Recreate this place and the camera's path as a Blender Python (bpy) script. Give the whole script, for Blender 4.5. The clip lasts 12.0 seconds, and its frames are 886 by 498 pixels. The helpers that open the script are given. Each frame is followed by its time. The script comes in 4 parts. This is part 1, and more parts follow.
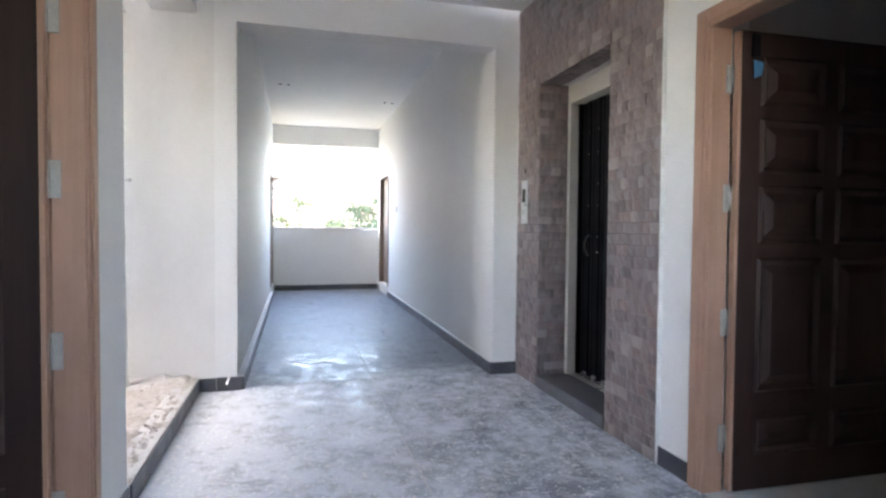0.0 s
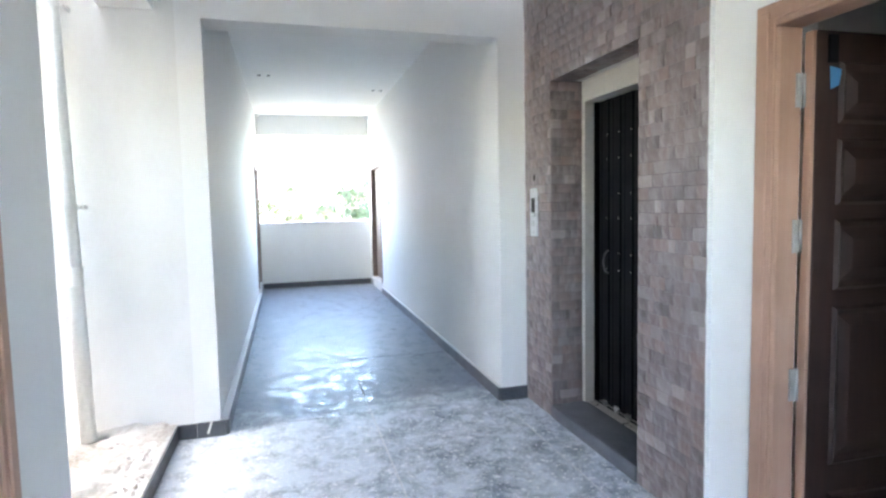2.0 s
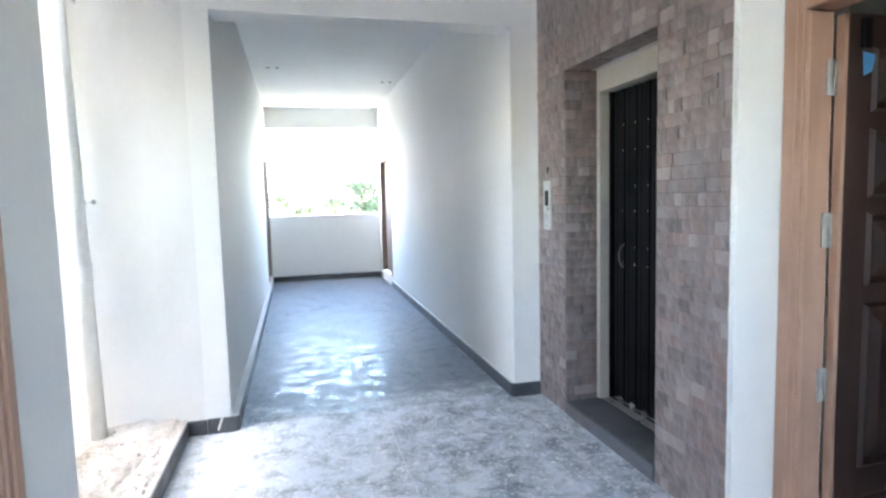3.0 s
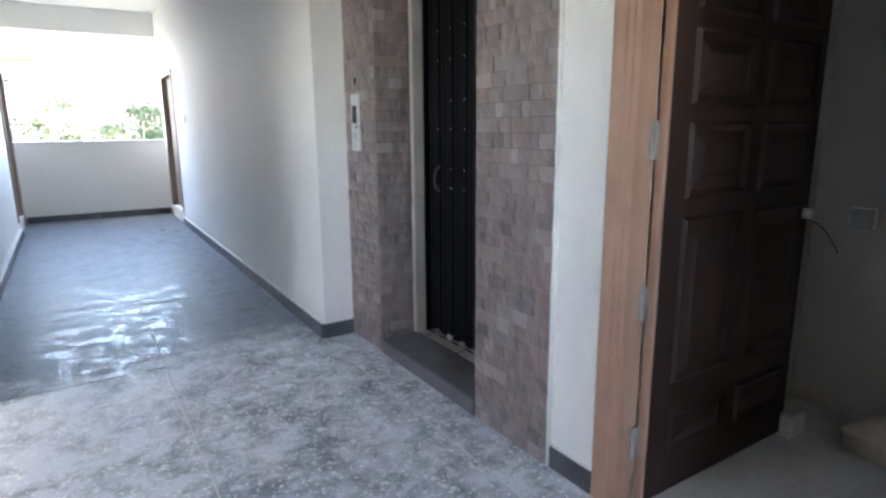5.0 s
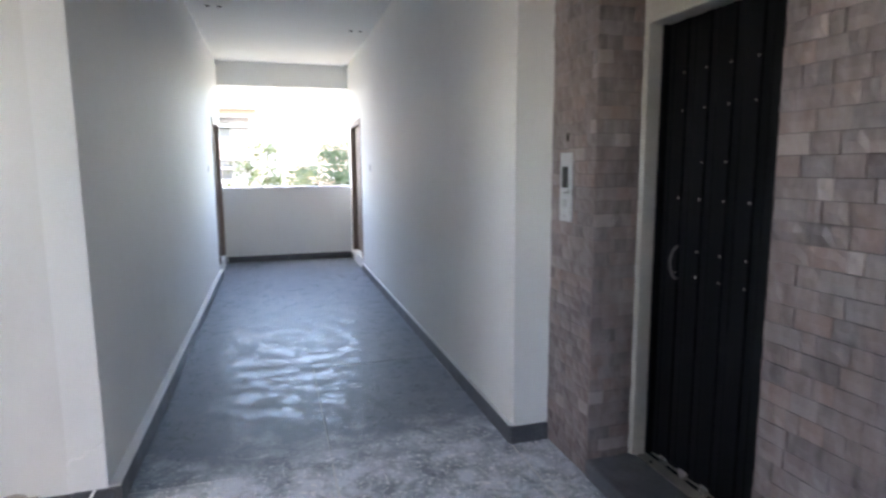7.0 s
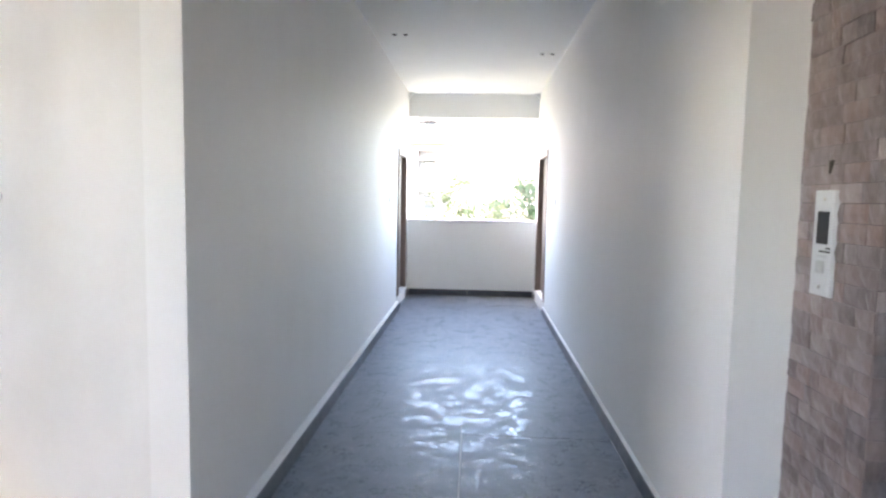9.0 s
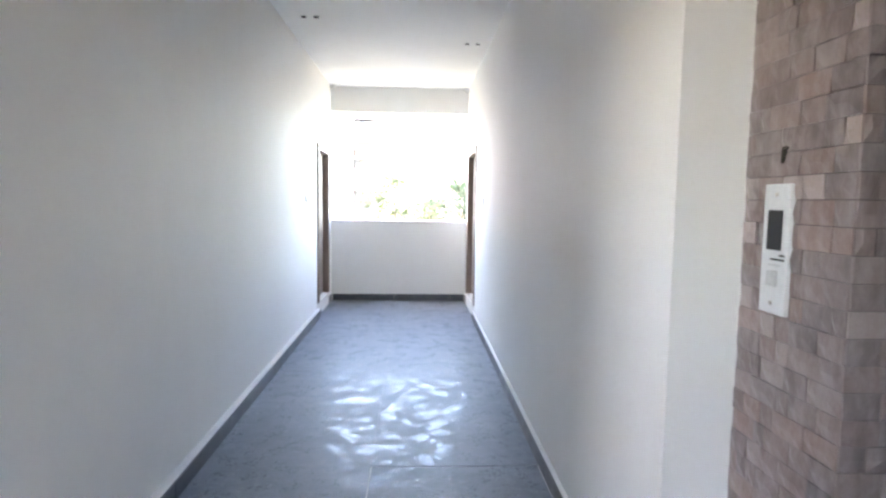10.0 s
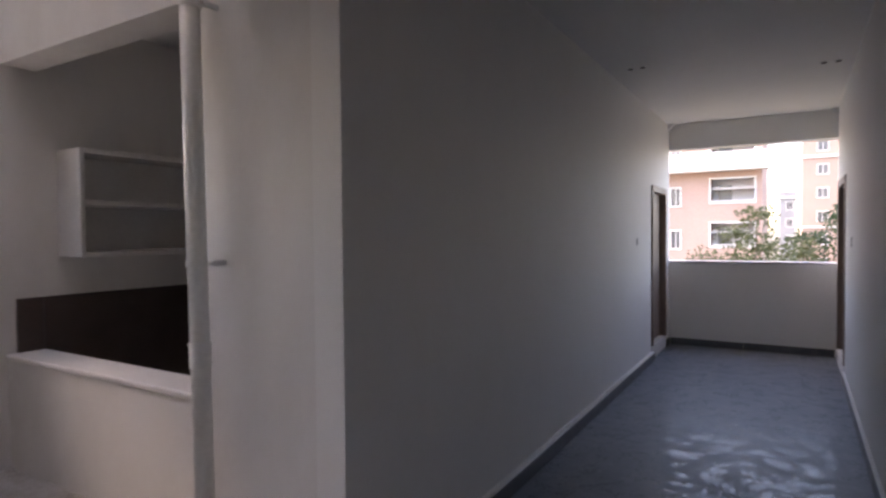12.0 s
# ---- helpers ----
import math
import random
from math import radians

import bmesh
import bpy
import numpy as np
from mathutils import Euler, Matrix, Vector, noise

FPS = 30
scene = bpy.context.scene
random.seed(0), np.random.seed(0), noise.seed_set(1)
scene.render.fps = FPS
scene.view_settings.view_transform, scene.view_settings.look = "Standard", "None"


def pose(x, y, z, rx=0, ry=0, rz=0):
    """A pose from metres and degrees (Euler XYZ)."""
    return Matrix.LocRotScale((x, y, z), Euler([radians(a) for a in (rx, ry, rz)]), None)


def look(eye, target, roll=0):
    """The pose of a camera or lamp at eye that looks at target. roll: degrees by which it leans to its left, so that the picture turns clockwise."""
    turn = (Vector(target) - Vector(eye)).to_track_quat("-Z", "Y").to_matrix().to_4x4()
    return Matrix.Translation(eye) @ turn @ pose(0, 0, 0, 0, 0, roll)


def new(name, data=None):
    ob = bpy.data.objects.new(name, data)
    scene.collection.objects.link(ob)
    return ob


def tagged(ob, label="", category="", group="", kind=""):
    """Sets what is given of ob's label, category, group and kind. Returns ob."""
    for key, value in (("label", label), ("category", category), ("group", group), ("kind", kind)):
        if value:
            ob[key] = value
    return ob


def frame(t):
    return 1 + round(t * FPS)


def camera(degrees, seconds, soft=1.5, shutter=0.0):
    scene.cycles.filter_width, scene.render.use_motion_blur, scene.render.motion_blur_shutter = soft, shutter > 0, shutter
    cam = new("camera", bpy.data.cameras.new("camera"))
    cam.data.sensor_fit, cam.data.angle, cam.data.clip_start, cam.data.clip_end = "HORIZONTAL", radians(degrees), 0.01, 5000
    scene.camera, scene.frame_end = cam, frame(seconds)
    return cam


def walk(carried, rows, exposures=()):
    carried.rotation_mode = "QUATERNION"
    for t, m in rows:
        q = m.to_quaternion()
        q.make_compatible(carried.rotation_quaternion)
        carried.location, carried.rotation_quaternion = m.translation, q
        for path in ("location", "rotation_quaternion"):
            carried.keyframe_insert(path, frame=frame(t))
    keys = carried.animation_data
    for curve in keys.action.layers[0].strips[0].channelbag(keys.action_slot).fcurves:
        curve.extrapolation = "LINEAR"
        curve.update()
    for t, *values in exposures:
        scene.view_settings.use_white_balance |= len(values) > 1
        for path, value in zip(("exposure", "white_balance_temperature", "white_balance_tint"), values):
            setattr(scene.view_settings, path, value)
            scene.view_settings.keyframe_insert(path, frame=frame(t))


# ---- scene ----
cam = camera(74.7, 12.0, soft=2.5, shutter=0.3)
PATH = [
    (0, (0.396, -4.419, 1.157), (0.892, -2.482, 1.094), 0.5),
    (0.5, (0.363, -4.276, 1.215), (0.854, -2.339, 1.145), 0.4),
    (1, (0.351, -4.12, 1.318), (0.864, -2.189, 1.227), -1.2),
    (1.5, (0.408, -4.018, 1.317), (0.933, -2.092, 1.195), -1.3),
    (2, (0.452, -3.944, 1.45), (0.972, -2.019, 1.299), -1.2),
    (2.5, (0.451, -3.93, 1.471), (0.935, -1.995, 1.319), -1.5),
    (4.5, (0.581, -3.567, 1.359), (1.393, -1.778, 0.986), -1.2),
    (5, (0.651, -3.483, 1.353), (1.702, -1.831, 0.944), -0.4),
    (5.5, (0.644, -3.3, 1.397), (1.726, -1.671, 0.98), 0.0),
    (6, (0.607, -3.108, 1.423), (1.61, -1.419, 1.045), 0.1),
    (6.5, (0.734, -2.869, 1.451), (1.533, -1.061, 1.149), -0.6),
    (7, (0.753, -2.755, 1.486), (1.307, -0.854, 1.208), -0.4),
    (7.5, (0.711, -2.606, 1.491), (0.782, -0.621, 1.258), 0.7),
    (7.7, (0.69, -2.557, 1.497), (0.569, -0.574, 1.27), 0.7),
    (9.5, (1.147, -1.838, 1.5), (1.079, 0.155, 1.34), 1.7),
    (10, (1.202, -1.616, 1.497), (1.307, 0.374, 1.331), 0.9),
    (10.5, (1.345, -1.455, 1.539), (1.444, 0.538, 1.393), 1.2),
    (11, (1.417, -1.432, 1.584), (1.157, 0.546, 1.443), 0.3),
    (11.5, (1.441, -1.565, 1.582), (0.664, 0.277, 1.519), 0.2),
    (12, (1.499, -1.781, 1.602), (0.47, -0.067, 1.55), -0.5),
]
EXPOSURE = [(0.0, 5.08, 7350, 15), (1.0, 5.52, 7050, 12), (2.0, 5.63, 6850, 9), (2.5, 5.63, 6850, 9), (4.5, 5.33, 6950, 10), (5.0, 5.13, 7150, 12), (5.5, 5.45, 7150, 13), (6.0, 5.30, 7150, 13),
            (6.5, 4.85, 7200, 14), (7.0, 4.70, 7200, 15), (7.5, 4.90, 7300, 15), (9.5, 5.40, 7500, 16), (10.0, 5.50, 7500, 16), (11.0, 5.10, 7500, 16), (11.5, 4.25, 7500, 19), (12.0, 3.10, 7900, 28)]
walk(cam, [(t, look(eye, target, roll)) for t, eye, target, roll in PATH], EXPOSURE)


# ---------------------------------------------------------------- light
world = bpy.data.worlds.new("overcast_sky")
scene.world = world
world.use_nodes = True
wt = world.node_tree
sky = wt.nodes.new("ShaderNodeTexSky")
sky.sky_type = "NISHITA"
sky.sun_disc = False
sky.sun_elevation = radians(56)
sky.sun_rotation = radians(258)
sky.air_density, sky.dust_density, sky.ozone_density = 1.0, 2.0, 1.0
wt.nodes["Background"].inputs["Strength"].default_value = 0.15
wt.links.new(sky.outputs[0], wt.nodes["Background"].inputs["Color"])
sun_data = bpy.data.lights.new("sun", "SUN")
sun_data.energy, sun_data.angle, sun_data.color = 0.5, radians(40), (1.0, 0.96, 0.9)
sun = new("sun", sun_data)
sun.matrix_world = look((-5.5, -1.2, 8.3), (0, 0, 0))


# ---------------------------------------------------------------- materials
def nodes_of(name):
    m = bpy.data.materials.new(name)
    m.use_nodes = True
    t = m.node_tree
    return m, t, t.nodes["Principled BSDF"]


def add(t, kind, ins=None, **props):
    n = t.nodes.new("ShaderNode" + kind)
    if "operation" in props:
        n.operation = props["operation"]
    if "data_type" in props:
        n.data_type, n.blend_type = props["data_type"], props["blend_type"]
    if "clamp" in props:
        n.clamp = props["clamp"]
    if "use_clamp" in props:
        n.use_clamp = props["use_clamp"]
    for k, v in (ins or {}).items():
        if hasattr(v, "is_output"):
            t.links.new(v, n.inputs[k])
        else:
            n.inputs[k].default_value = v
    return n


def col(c):
    return (c[0], c[1], c[2], 1.0)


def ramp(t, fac, stops):
    n = t.nodes.new("ShaderNodeValToRGB")
    e = n.color_ramp.elements
    while len(e) < len(stops):
        e.new(0.5)
    for el, (p, c) in zip(e, stops):
        el.position, el.color = p, col(c)
    t.links.new(fac, n.inputs["Fac"])
    return n.outputs["Color"]


def gray(v):
    return (v, v, v)


def noise_of(t, vec, scale, detail=4.0, rough=0.55, distortion=0.0):
    return add(t, "TexNoise", {"Vector": vec, "Scale": scale, "Detail": detail, "Roughness": rough, "Distortion": distortion}).outputs["Fac"]


def mixed(t, fac, a, b, mode="MIX"):
    n = add(t, "Mix", data_type="RGBA", blend_type=mode)
    for sock, v in ((n.inputs[0], fac), (n.inputs[6], a), (n.inputs[7], b)):
        if hasattr(v, "is_output"):
            t.links.new(v, sock)
        else:
            sock.default_value = v if isinstance(v, (int, float)) else col(v)
    return n.outputs[2]


def bump(t, bsdf, height, strength, dist):
    b = add(t, "Bump", {"Height": height, "Strength": strength, "Distance": dist})
    t.links.new(b.outputs[0], bsdf.inputs["Normal"])


def simple(name, a, b, rough, scale=6.0, fine=90.0, metal=0.0, strength=0.15, dist=0.002, rvar=0.12, random_by=0.0, stretch=(1, 1, 1), spec=0.5):
    """A surface that wavers between two colours at a coarse and a fine scale, with fine relief."""
    m, t, p = nodes_of(name)
    pos = add(t, "NewGeometry").outputs["Position"]
    vec = add(t, "Mapping", {"Vector": pos, "Scale": stretch}).outputs[0]
    n1, n2 = noise_of(t, vec, scale), noise_of(t, vec, fine, 3.0)
    f = add(t, "Math", {0: n1, 1: n2}, operation="ADD")
    f = add(t, "Math", {0: f.outputs[0], 1: 0.5}, operation="MULTIPLY").outputs[0]
    c = ramp(t, f, [(0.36, a), (0.64, b)])
    if random_by:
        r = add(t, "ObjectInfo").outputs["Random"]
        h = add(t, "HueSaturation", {"Color": c, "Value": add(t, "MapRange", {0: r, 3: 1 - random_by, 4: 1 + random_by}).outputs[0]})
        c = h.outputs[0]
    t.links.new(c, p.inputs["Base Color"])
    t.links.new(add(t, "MapRange", {0: n1, 1: 0.3, 2: 0.7, 3: max(0.02, rough - rvar), 4: min(1, rough + rvar)}).outputs[0], p.inputs["Roughness"])
    p.inputs["Metallic"].default_value = metal
    p.inputs["Specular IOR Level"].default_value = spec
    if strength:
        bump(t, p, n2, strength, dist)
    return m


def make_wall_paint(name, base, stain, amount, relief):
    m, t, p = nodes_of(name)
    pos = add(t, "NewGeometry").outputs["Position"]
    big = noise_of(t, pos, 0.9, 5.0, 0.6)
    runs = noise_of(t, add(t, "Mapping", {"Vector": pos, "Scale": (2.0, 2.0, 0.9)}).outputs[0], 1.6, 5.0, 0.65)
    fine = noise_of(t, pos, 160.0, 3.0)
    trowel = noise_of(t, pos, 14.0, 5.0, 0.6)
    f = add(t, "Math", {0: big, 1: runs}, operation="MULTIPLY").outputs[0]
    f = add(t, "MapRange", {0: f, 1: 0.2, 2: 0.42, 3: 0.0, 4: amount}).outputs[0]
    t.links.new(mixed(t, f, base, stain), p.inputs["Base Color"])
    p.inputs["Roughness"].default_value = 0.62
    p.inputs["Specular IOR Level"].default_value = 0.35
    h = add(t, "Math", {0: add(t, "Math", {0: fine, 1: 0.25}, operation="MULTIPLY").outputs[0], 1: trowel}, operation="ADD").outputs[0]
    bump(t, p, h, relief, 0.004)
    return m


def make_floor_stone():
    """Dark blue-grey granite, polished, unevenly dusty from building, with lime spots; lobby light painted in."""
    m, t, p = nodes_of("dusty_granite")
    pos = add(t, "NewGeometry").outputs["Position"]
    sep = add(t, "SeparateXYZ", {0: pos})
    grain = noise_of(t, pos, 220.0, 3.0, 0.7)
    cloud = noise_of(t, pos, 3.2, 7.0, 0.6, 0.4)
    patch = noise_of(t, pos, 10.0, 10.0, 0.72, 0.6)
    spots = noise_of(t, pos, 26.0, 6.0, 0.7)
    stone = ramp(t, grain, [(0.3, (0.060, 0.076, 0.100)), (0.7, (0.125, 0.150, 0.185))])
    # lobby dusting exceeds the corridor's, and paints the unfinished light well's lit floor edge
    edge = add(t, "Math", {0: add(t, "Math", {0: noise_of(t, pos, 3.5, 6.0, 0.65), 1: -1.6}, operation="MULTIPLY").outputs[0], 1: sep.outputs["Y"]}, operation="ADD").outputs[0]
    lobby = add(t, "MapRange", {0: edge, 1: -0.30, 2: -0.85, 3: 0.0, 4: 1.0}, clamp=True).outputs[0]
    # paler still towards the well: heavy dusting and painted-in daylight together
    west = add(t, "MapRange", {0: sep.outputs["X"], 1: 1.1, 2: -0.2, 3: 0.0, 4: 0.10}, clamp=True).outputs[0]
    west = add(t, "Math", {0: west, 1: add(t, "MapRange", {0: sep.outputs["Y"], 1: 0.3, 2: -0.5, 3: 0.0, 4: 1.0}, clamp=True).outputs[0]}, operation="MULTIPLY").outputs[0]
    polish = noise_of(t, pos, 44.0, 6.0, 0.7)
    cluster = add(t, "MapRange", {0: noise_of(t, pos, 7.0, 5.0, 0.65), 1: 0.48, 2: 0.56, 3: 0.0, 4: 1.0}, clamp=True).outputs[0]
    d = add(t, "Math", {0: cloud, 1: 0.42}, operation="MULTIPLY").outputs[0]
    d = add(t, "Math", {0: d, 1: add(t, "Math", {0: patch, 1: 0.58}, operation="MULTIPLY").outputs[0]}, operation="ADD").outputs[0]
    d = add(t, "Math", {0: d, 1: west}, operation="ADD").outputs[0]
    lit_dust = add(t, "MapRange", {0: d, 1: 0.42, 2: 0.58, 3: 0.20, 4: 0.84}, clamp=True).outputs[0]
    thin = add(t, "MapRange", {0: d, 1: 0.30, 2: 0.75, 3: 0.02, 4: 0.20}, clamp=True).outputs[0]
    dust_and_light = add(t, "Mix", {0: lobby, 2: thin, 3: lit_dust}).outputs[0]
    sp = add(t, "MapRange", {0: spots, 1: 0.58, 2: 0.63, 3: 0.0, 4: 0.8}, clamp=True).outputs[0]
    sp = add(t, "Math", {0: sp, 1: add(t, "MapRange", {0: d, 1: 0.40, 2: 0.52, 3: 0.1, 4: 1.0}, clamp=True).outputs[0]}, operation="MULTIPLY").outputs[0]
    sp = add(t, "Math", {0: sp, 1: add(t, "MapRange", {0: lobby, 3: 0.12, 4: 1.0}).outputs[0]}, operation="MULTIPLY").outputs[0]
    c = mixed(t, dust_and_light, stone, (0.665, 0.712, 0.762))
    c = mixed(t, sp, c, (0.74, 0.75, 0.75))
    splat = add(t, "MapRange", {0: noise_of(t, pos, 13.0, 7.0, 0.62), 1: 0.61, 2: 0.64, 3: 0.0, 4: 0.8}, clamp=True).outputs[0]
    splat = add(t, "Math", {0: splat, 1: lobby}, operation="MULTIPLY").outputs[0]
    c = mixed(t, splat, c, (0.78, 0.79, 0.79))
    crumbs = noise_of(t, pos, 48.0, 2.0, 0.5)
    cr = add(t, "MapRange", {0: crumbs, 1: 0.62, 2: 0.645, 3: 0.0, 4: 0.9}, clamp=True).outputs[0]
    cr = add(t, "Math", {0: cr, 1: lobby}, operation="MULTIPLY").outputs[0]
    c = mixed(t, cr, c, (0.8, 0.8, 0.79))
    t.links.new(c, p.inputs["Base Color"])
    r = add(t, "MapRange", {0: dust_and_light, 1: 0.1, 2: 0.75, 3: 0.54, 4: 0.68}).outputs[0]
    fleck = add(t, "MapRange", {0: polish, 1: 0.50, 2: 0.54, 3: 0.0, 4: 0.40}, clamp=True).outputs[0]
    fleck = add(t, "Math", {0: fleck, 1: cluster}, operation="MULTIPLY").outputs[0]
    r = add(t, "Math", {0: r, 1: fleck}, operation="SUBTRACT").outputs[0]
    r = add(t, "Math", {0: r, 1: add(t, "Math", {0: sp, 1: 0.4}, operation="MULTIPLY").outputs[0]}, operation="ADD", use_clamp=True).outputs[0]
    t.links.new(r, p.inputs["Roughness"])
    p.inputs["Specular IOR Level"].default_value = 0.42
    wavy = noise_of(t, pos, 30.0, 4.0)
    h = add(t, "Math", {0: wavy, 1: add(t, "Math", {0: spots, 1: 0.6}, operation="MULTIPLY").outputs[0]}, operation="ADD").outputs[0]
    bump(t, p, h, 0.02, 0.0003)
    return m


def make_cladding():
    """Split-face mauve-brown stone, each piece with a tone of its own and pale chafed edges."""
    m, t, p = nodes_of("split_stone")
    geo = add(t, "NewGeometry")
    pos = geo.outputs["Position"]
    r = add(t, "Math", {0: add(t, "ObjectInfo").outputs["Random"], 1: geo.outputs["Random Per Island"]}, operation="ADD")
    r = add(t, "Math", {0: r.outputs[0], 1: 1.0}, operation="FRACT").outputs[0]
    tone = ramp(t, r, [(0.0, (0.120, 0.096, 0.099)), (0.28, (0.21, 0.155, 0.146)), (0.5, (0.155, 0.130, 0.132)), (0.75, (0.25, 0.170, 0.150)), (0.9, (0.20, 0.170, 0.168)), (1.0, (0.37, 0.30, 0.285))])
    n1 = noise_of(t, add(t, "Mapping", {"Vector": pos, "Scale": (1, 1, 0.3)}).outputs[0], 24.0, 5.0, 0.6)
    n2 = noise_of(t, pos, 90.0, 4.0, 0.7)
    c = mixed(t, add(t, "MapRange", {0: n1, 1: 0.35, 2: 0.7, 3: 0.0, 4: 0.45}, clamp=True).outputs[0], tone, (0.42, 0.37, 0.365))
    c = mixed(t, add(t, "MapRange", {0: n2, 1: 0.5, 2: 0.75, 3: 0.0, 4: 0.22}, clamp=True).outputs[0], c, (0.09, 0.07, 0.07))
    t.links.new(c, p.inputs["Base Color"])
    p.inputs["Roughness"].default_value = 0.36
    h = add(t, "Math", {0: n1, 1: add(t, "Math", {0: n2, 1: 0.4}, operation="MULTIPLY").outputs[0]}, operation="ADD").outputs[0]
    bump(t, p, h, 0.5, 0.004)
    return m


def make_wood(name, a, b, rough, along=2):
    m, t, p = nodes_of(name)
    pos = add(t, "NewGeometry").outputs["Position"]
    st = [22.0, 22.0, 22.0]
    st[along] = 1.2
    vec = add(t, "Mapping", {"Vector": pos, "Scale": st}).outputs[0]
    n1 = noise_of(t, vec, 1.0, 5.0, 0.6, 0.8)
    n2 = noise_of(t, vec, 6.0, 4.0, 0.7)
    blot = noise_of(t, pos, 2.2, 4.0)
    f = add(t, "Math", {0: n1, 1: add(t, "Math", {0: n2, 1: 0.4}, operation="MULTIPLY").outputs[0]}, operation="ADD").outputs[0]
    c = ramp(t, f, [(0.45, a), (0.95, b)])
    c = mixed(t, add(t, "MapRange", {0: blot, 1: 0.45, 2: 0.7, 3: 0.0, 4: 0.35}, clamp=True).outputs[0], c, (a[0] * 0.6, a[1] * 0.55, a[2] * 0.5))
    t.links.new(c, p.inputs["Base Color"])
    t.links.new(add(t, "MapRange", {0: blot, 3: rough - 0.1, 4: rough + 0.15}).outputs[0], p.inputs["Roughness"])
    bump(t, p, f, 0.12, 0.002)
    return m


def make_sand():
    m, t, p = nodes_of("mortar_rubble")
    pos = add(t, "NewGeometry").outputs["Position"]
    a, b, c3 = noise_of(t, pos, 4.0, 6.0), noise_of(t, pos, 38.0, 6.0, 0.7), noise_of(t, pos, 240.0, 3.0)
    c = ramp(t, a, [(0.3, (0.34, 0.29, 0.24)), (0.6, (0.55, 0.53, 0.50))])
    c = mixed(t, add(t, "MapRange", {0: b, 1: 0.4, 2: 0.66, 3: 0.0, 4: 0.7}, clamp=True).outputs[0], c, (0.62, 0.61, 0.59))
    t.links.new(c, p.inputs["Base Color"])
    p.inputs["Roughness"].default_value = 0.95
    bump(t, p, add(t, "Math", {0: b, 1: c3}, operation="ADD").outputs[0], 0.8, 0.01)
    return m


def make_leaf(name, a, b):
    m, t, p = nodes_of(name)
    r = add(t, "NewGeometry").outputs["Random Per Island"]
    t.links.new(ramp(t, r, [(0.0, a), (1.0, b)]), p.inputs["Base Color"])
    p.inputs["Roughness"].default_value = 0.55
    tr = add(t, "BsdfTranslucent", {"Color": col([v * 1.2 for v in b])})
    mx = add(t, "MixShader", {0: 0.3, 1: p.outputs[0], 2: tr.outputs[0]})
    t.links.new(mx.outputs[0], t.nodes["Material Output"].inputs[0])
    return m


WALL = make_wall_paint("white_wall_paint", (0.80, 0.80, 0.78), (0.72, 0.71, 0.68), 0.3, 0.12)
PLASTER = make_wall_paint("rough_white_plaster", (0.76, 0.755, 0.73), (0.62, 0.605, 0.57), 0.55, 0.4)
CEIL = make_wall_paint("ceiling_paint", (0.82, 0.82, 0.81), (0.74, 0.74, 0.72), 0.4, 0.08)
GRANITE = make_floor_stone()
GROUT = simple("pale_grout", (0.50, 0.50, 0.495), (0.66, 0.655, 0.64), 0.9)
CEMENT = make_wall_paint("bare_cement_plaster", (0.54, 0.505, 0.46), (0.42, 0.385, 0.34), 0.7, 0.5)
SKIRT = simple("dark_granite_skirting", (0.042, 0.047, 0.057), (0.105, 0.112, 0.124), 0.42, 7, 120)
SLATE = simple("black_granite_sill", (0.06, 0.066, 0.078), (0.15, 0.158, 0.172), 0.36, 9, 130, rvar=0.05)
STONE = make_cladding()
DULL = simple("dull_grey_steel", (0.14, 0.14, 0.145), (0.22, 0.22, 0.225), 0.42, 10, 100, 0.8)
SACK = simple("woven_sack", (0.34, 0.28, 0.21), (0.48, 0.42, 0.33), 0.8, 9, 160)
HINGE = simple("dull_hinge_steel", (0.40, 0.385, 0.36), (0.52, 0.50, 0.47), 0.5, 20, 150, 0.4)
STONE_BED = simple("cladding_mortar", (0.075, 0.062, 0.06), (0.11, 0.092, 0.09), 0.9)
TEAK = make_wood("pale_teak", (0.41, 0.235, 0.165), (0.49, 0.305, 0.22), 0.5)
DARKWOOD = make_wood("dark_polished_wood", (0.020, 0.0085, 0.006), (0.043, 0.0175, 0.0115), 0.58)
BROWNWOOD = make_wood("brown_wood", (0.17, 0.125, 0.10), (0.26, 0.195, 0.16), 0.45)
STEEL = simple("brushed_steel", (0.5, 0.48, 0.45), (0.68, 0.66, 0.62), 0.35, 20, 200, 1.0)
CREAM = simple("cream_enamelled_steel", (0.46, 0.44, 0.40), (0.54, 0.52, 0.475), 0.4, 3, 70)
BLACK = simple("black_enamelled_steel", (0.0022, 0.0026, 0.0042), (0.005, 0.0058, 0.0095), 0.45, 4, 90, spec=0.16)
CHROME = simple("bright_rivet_steel", (0.75, 0.75, 0.76), (0.85, 0.85, 0.86), 0.2, 10, 100, 1.0)
PVC = simple("white_pvc", (0.70, 0.72, 0.70), (0.80, 0.81, 0.79), 0.38, 3, 40, strength=0.05)
SAND = make_sand()
PLATE = simple("pale_plate", (0.56, 0.59, 0.60), (0.64, 0.66, 0.67), 0.4, 5, 60, strength=0.04)
SCREEN = simple("dark_display", (0.012, 0.014, 0.02), (0.02, 0.022, 0.03), 0.15, 5, 60, strength=0.0)
GREYPLASTIC = simple("grey_plastic", (0.40, 0.42, 0.43), (0.5, 0.52, 0.53), 0.5, 9, 90, strength=0.05)
TAPE = simple("blue_tape", (0.05, 0.20, 0.42), (0.08, 0.27, 0.5), 0.5, 9, 90)
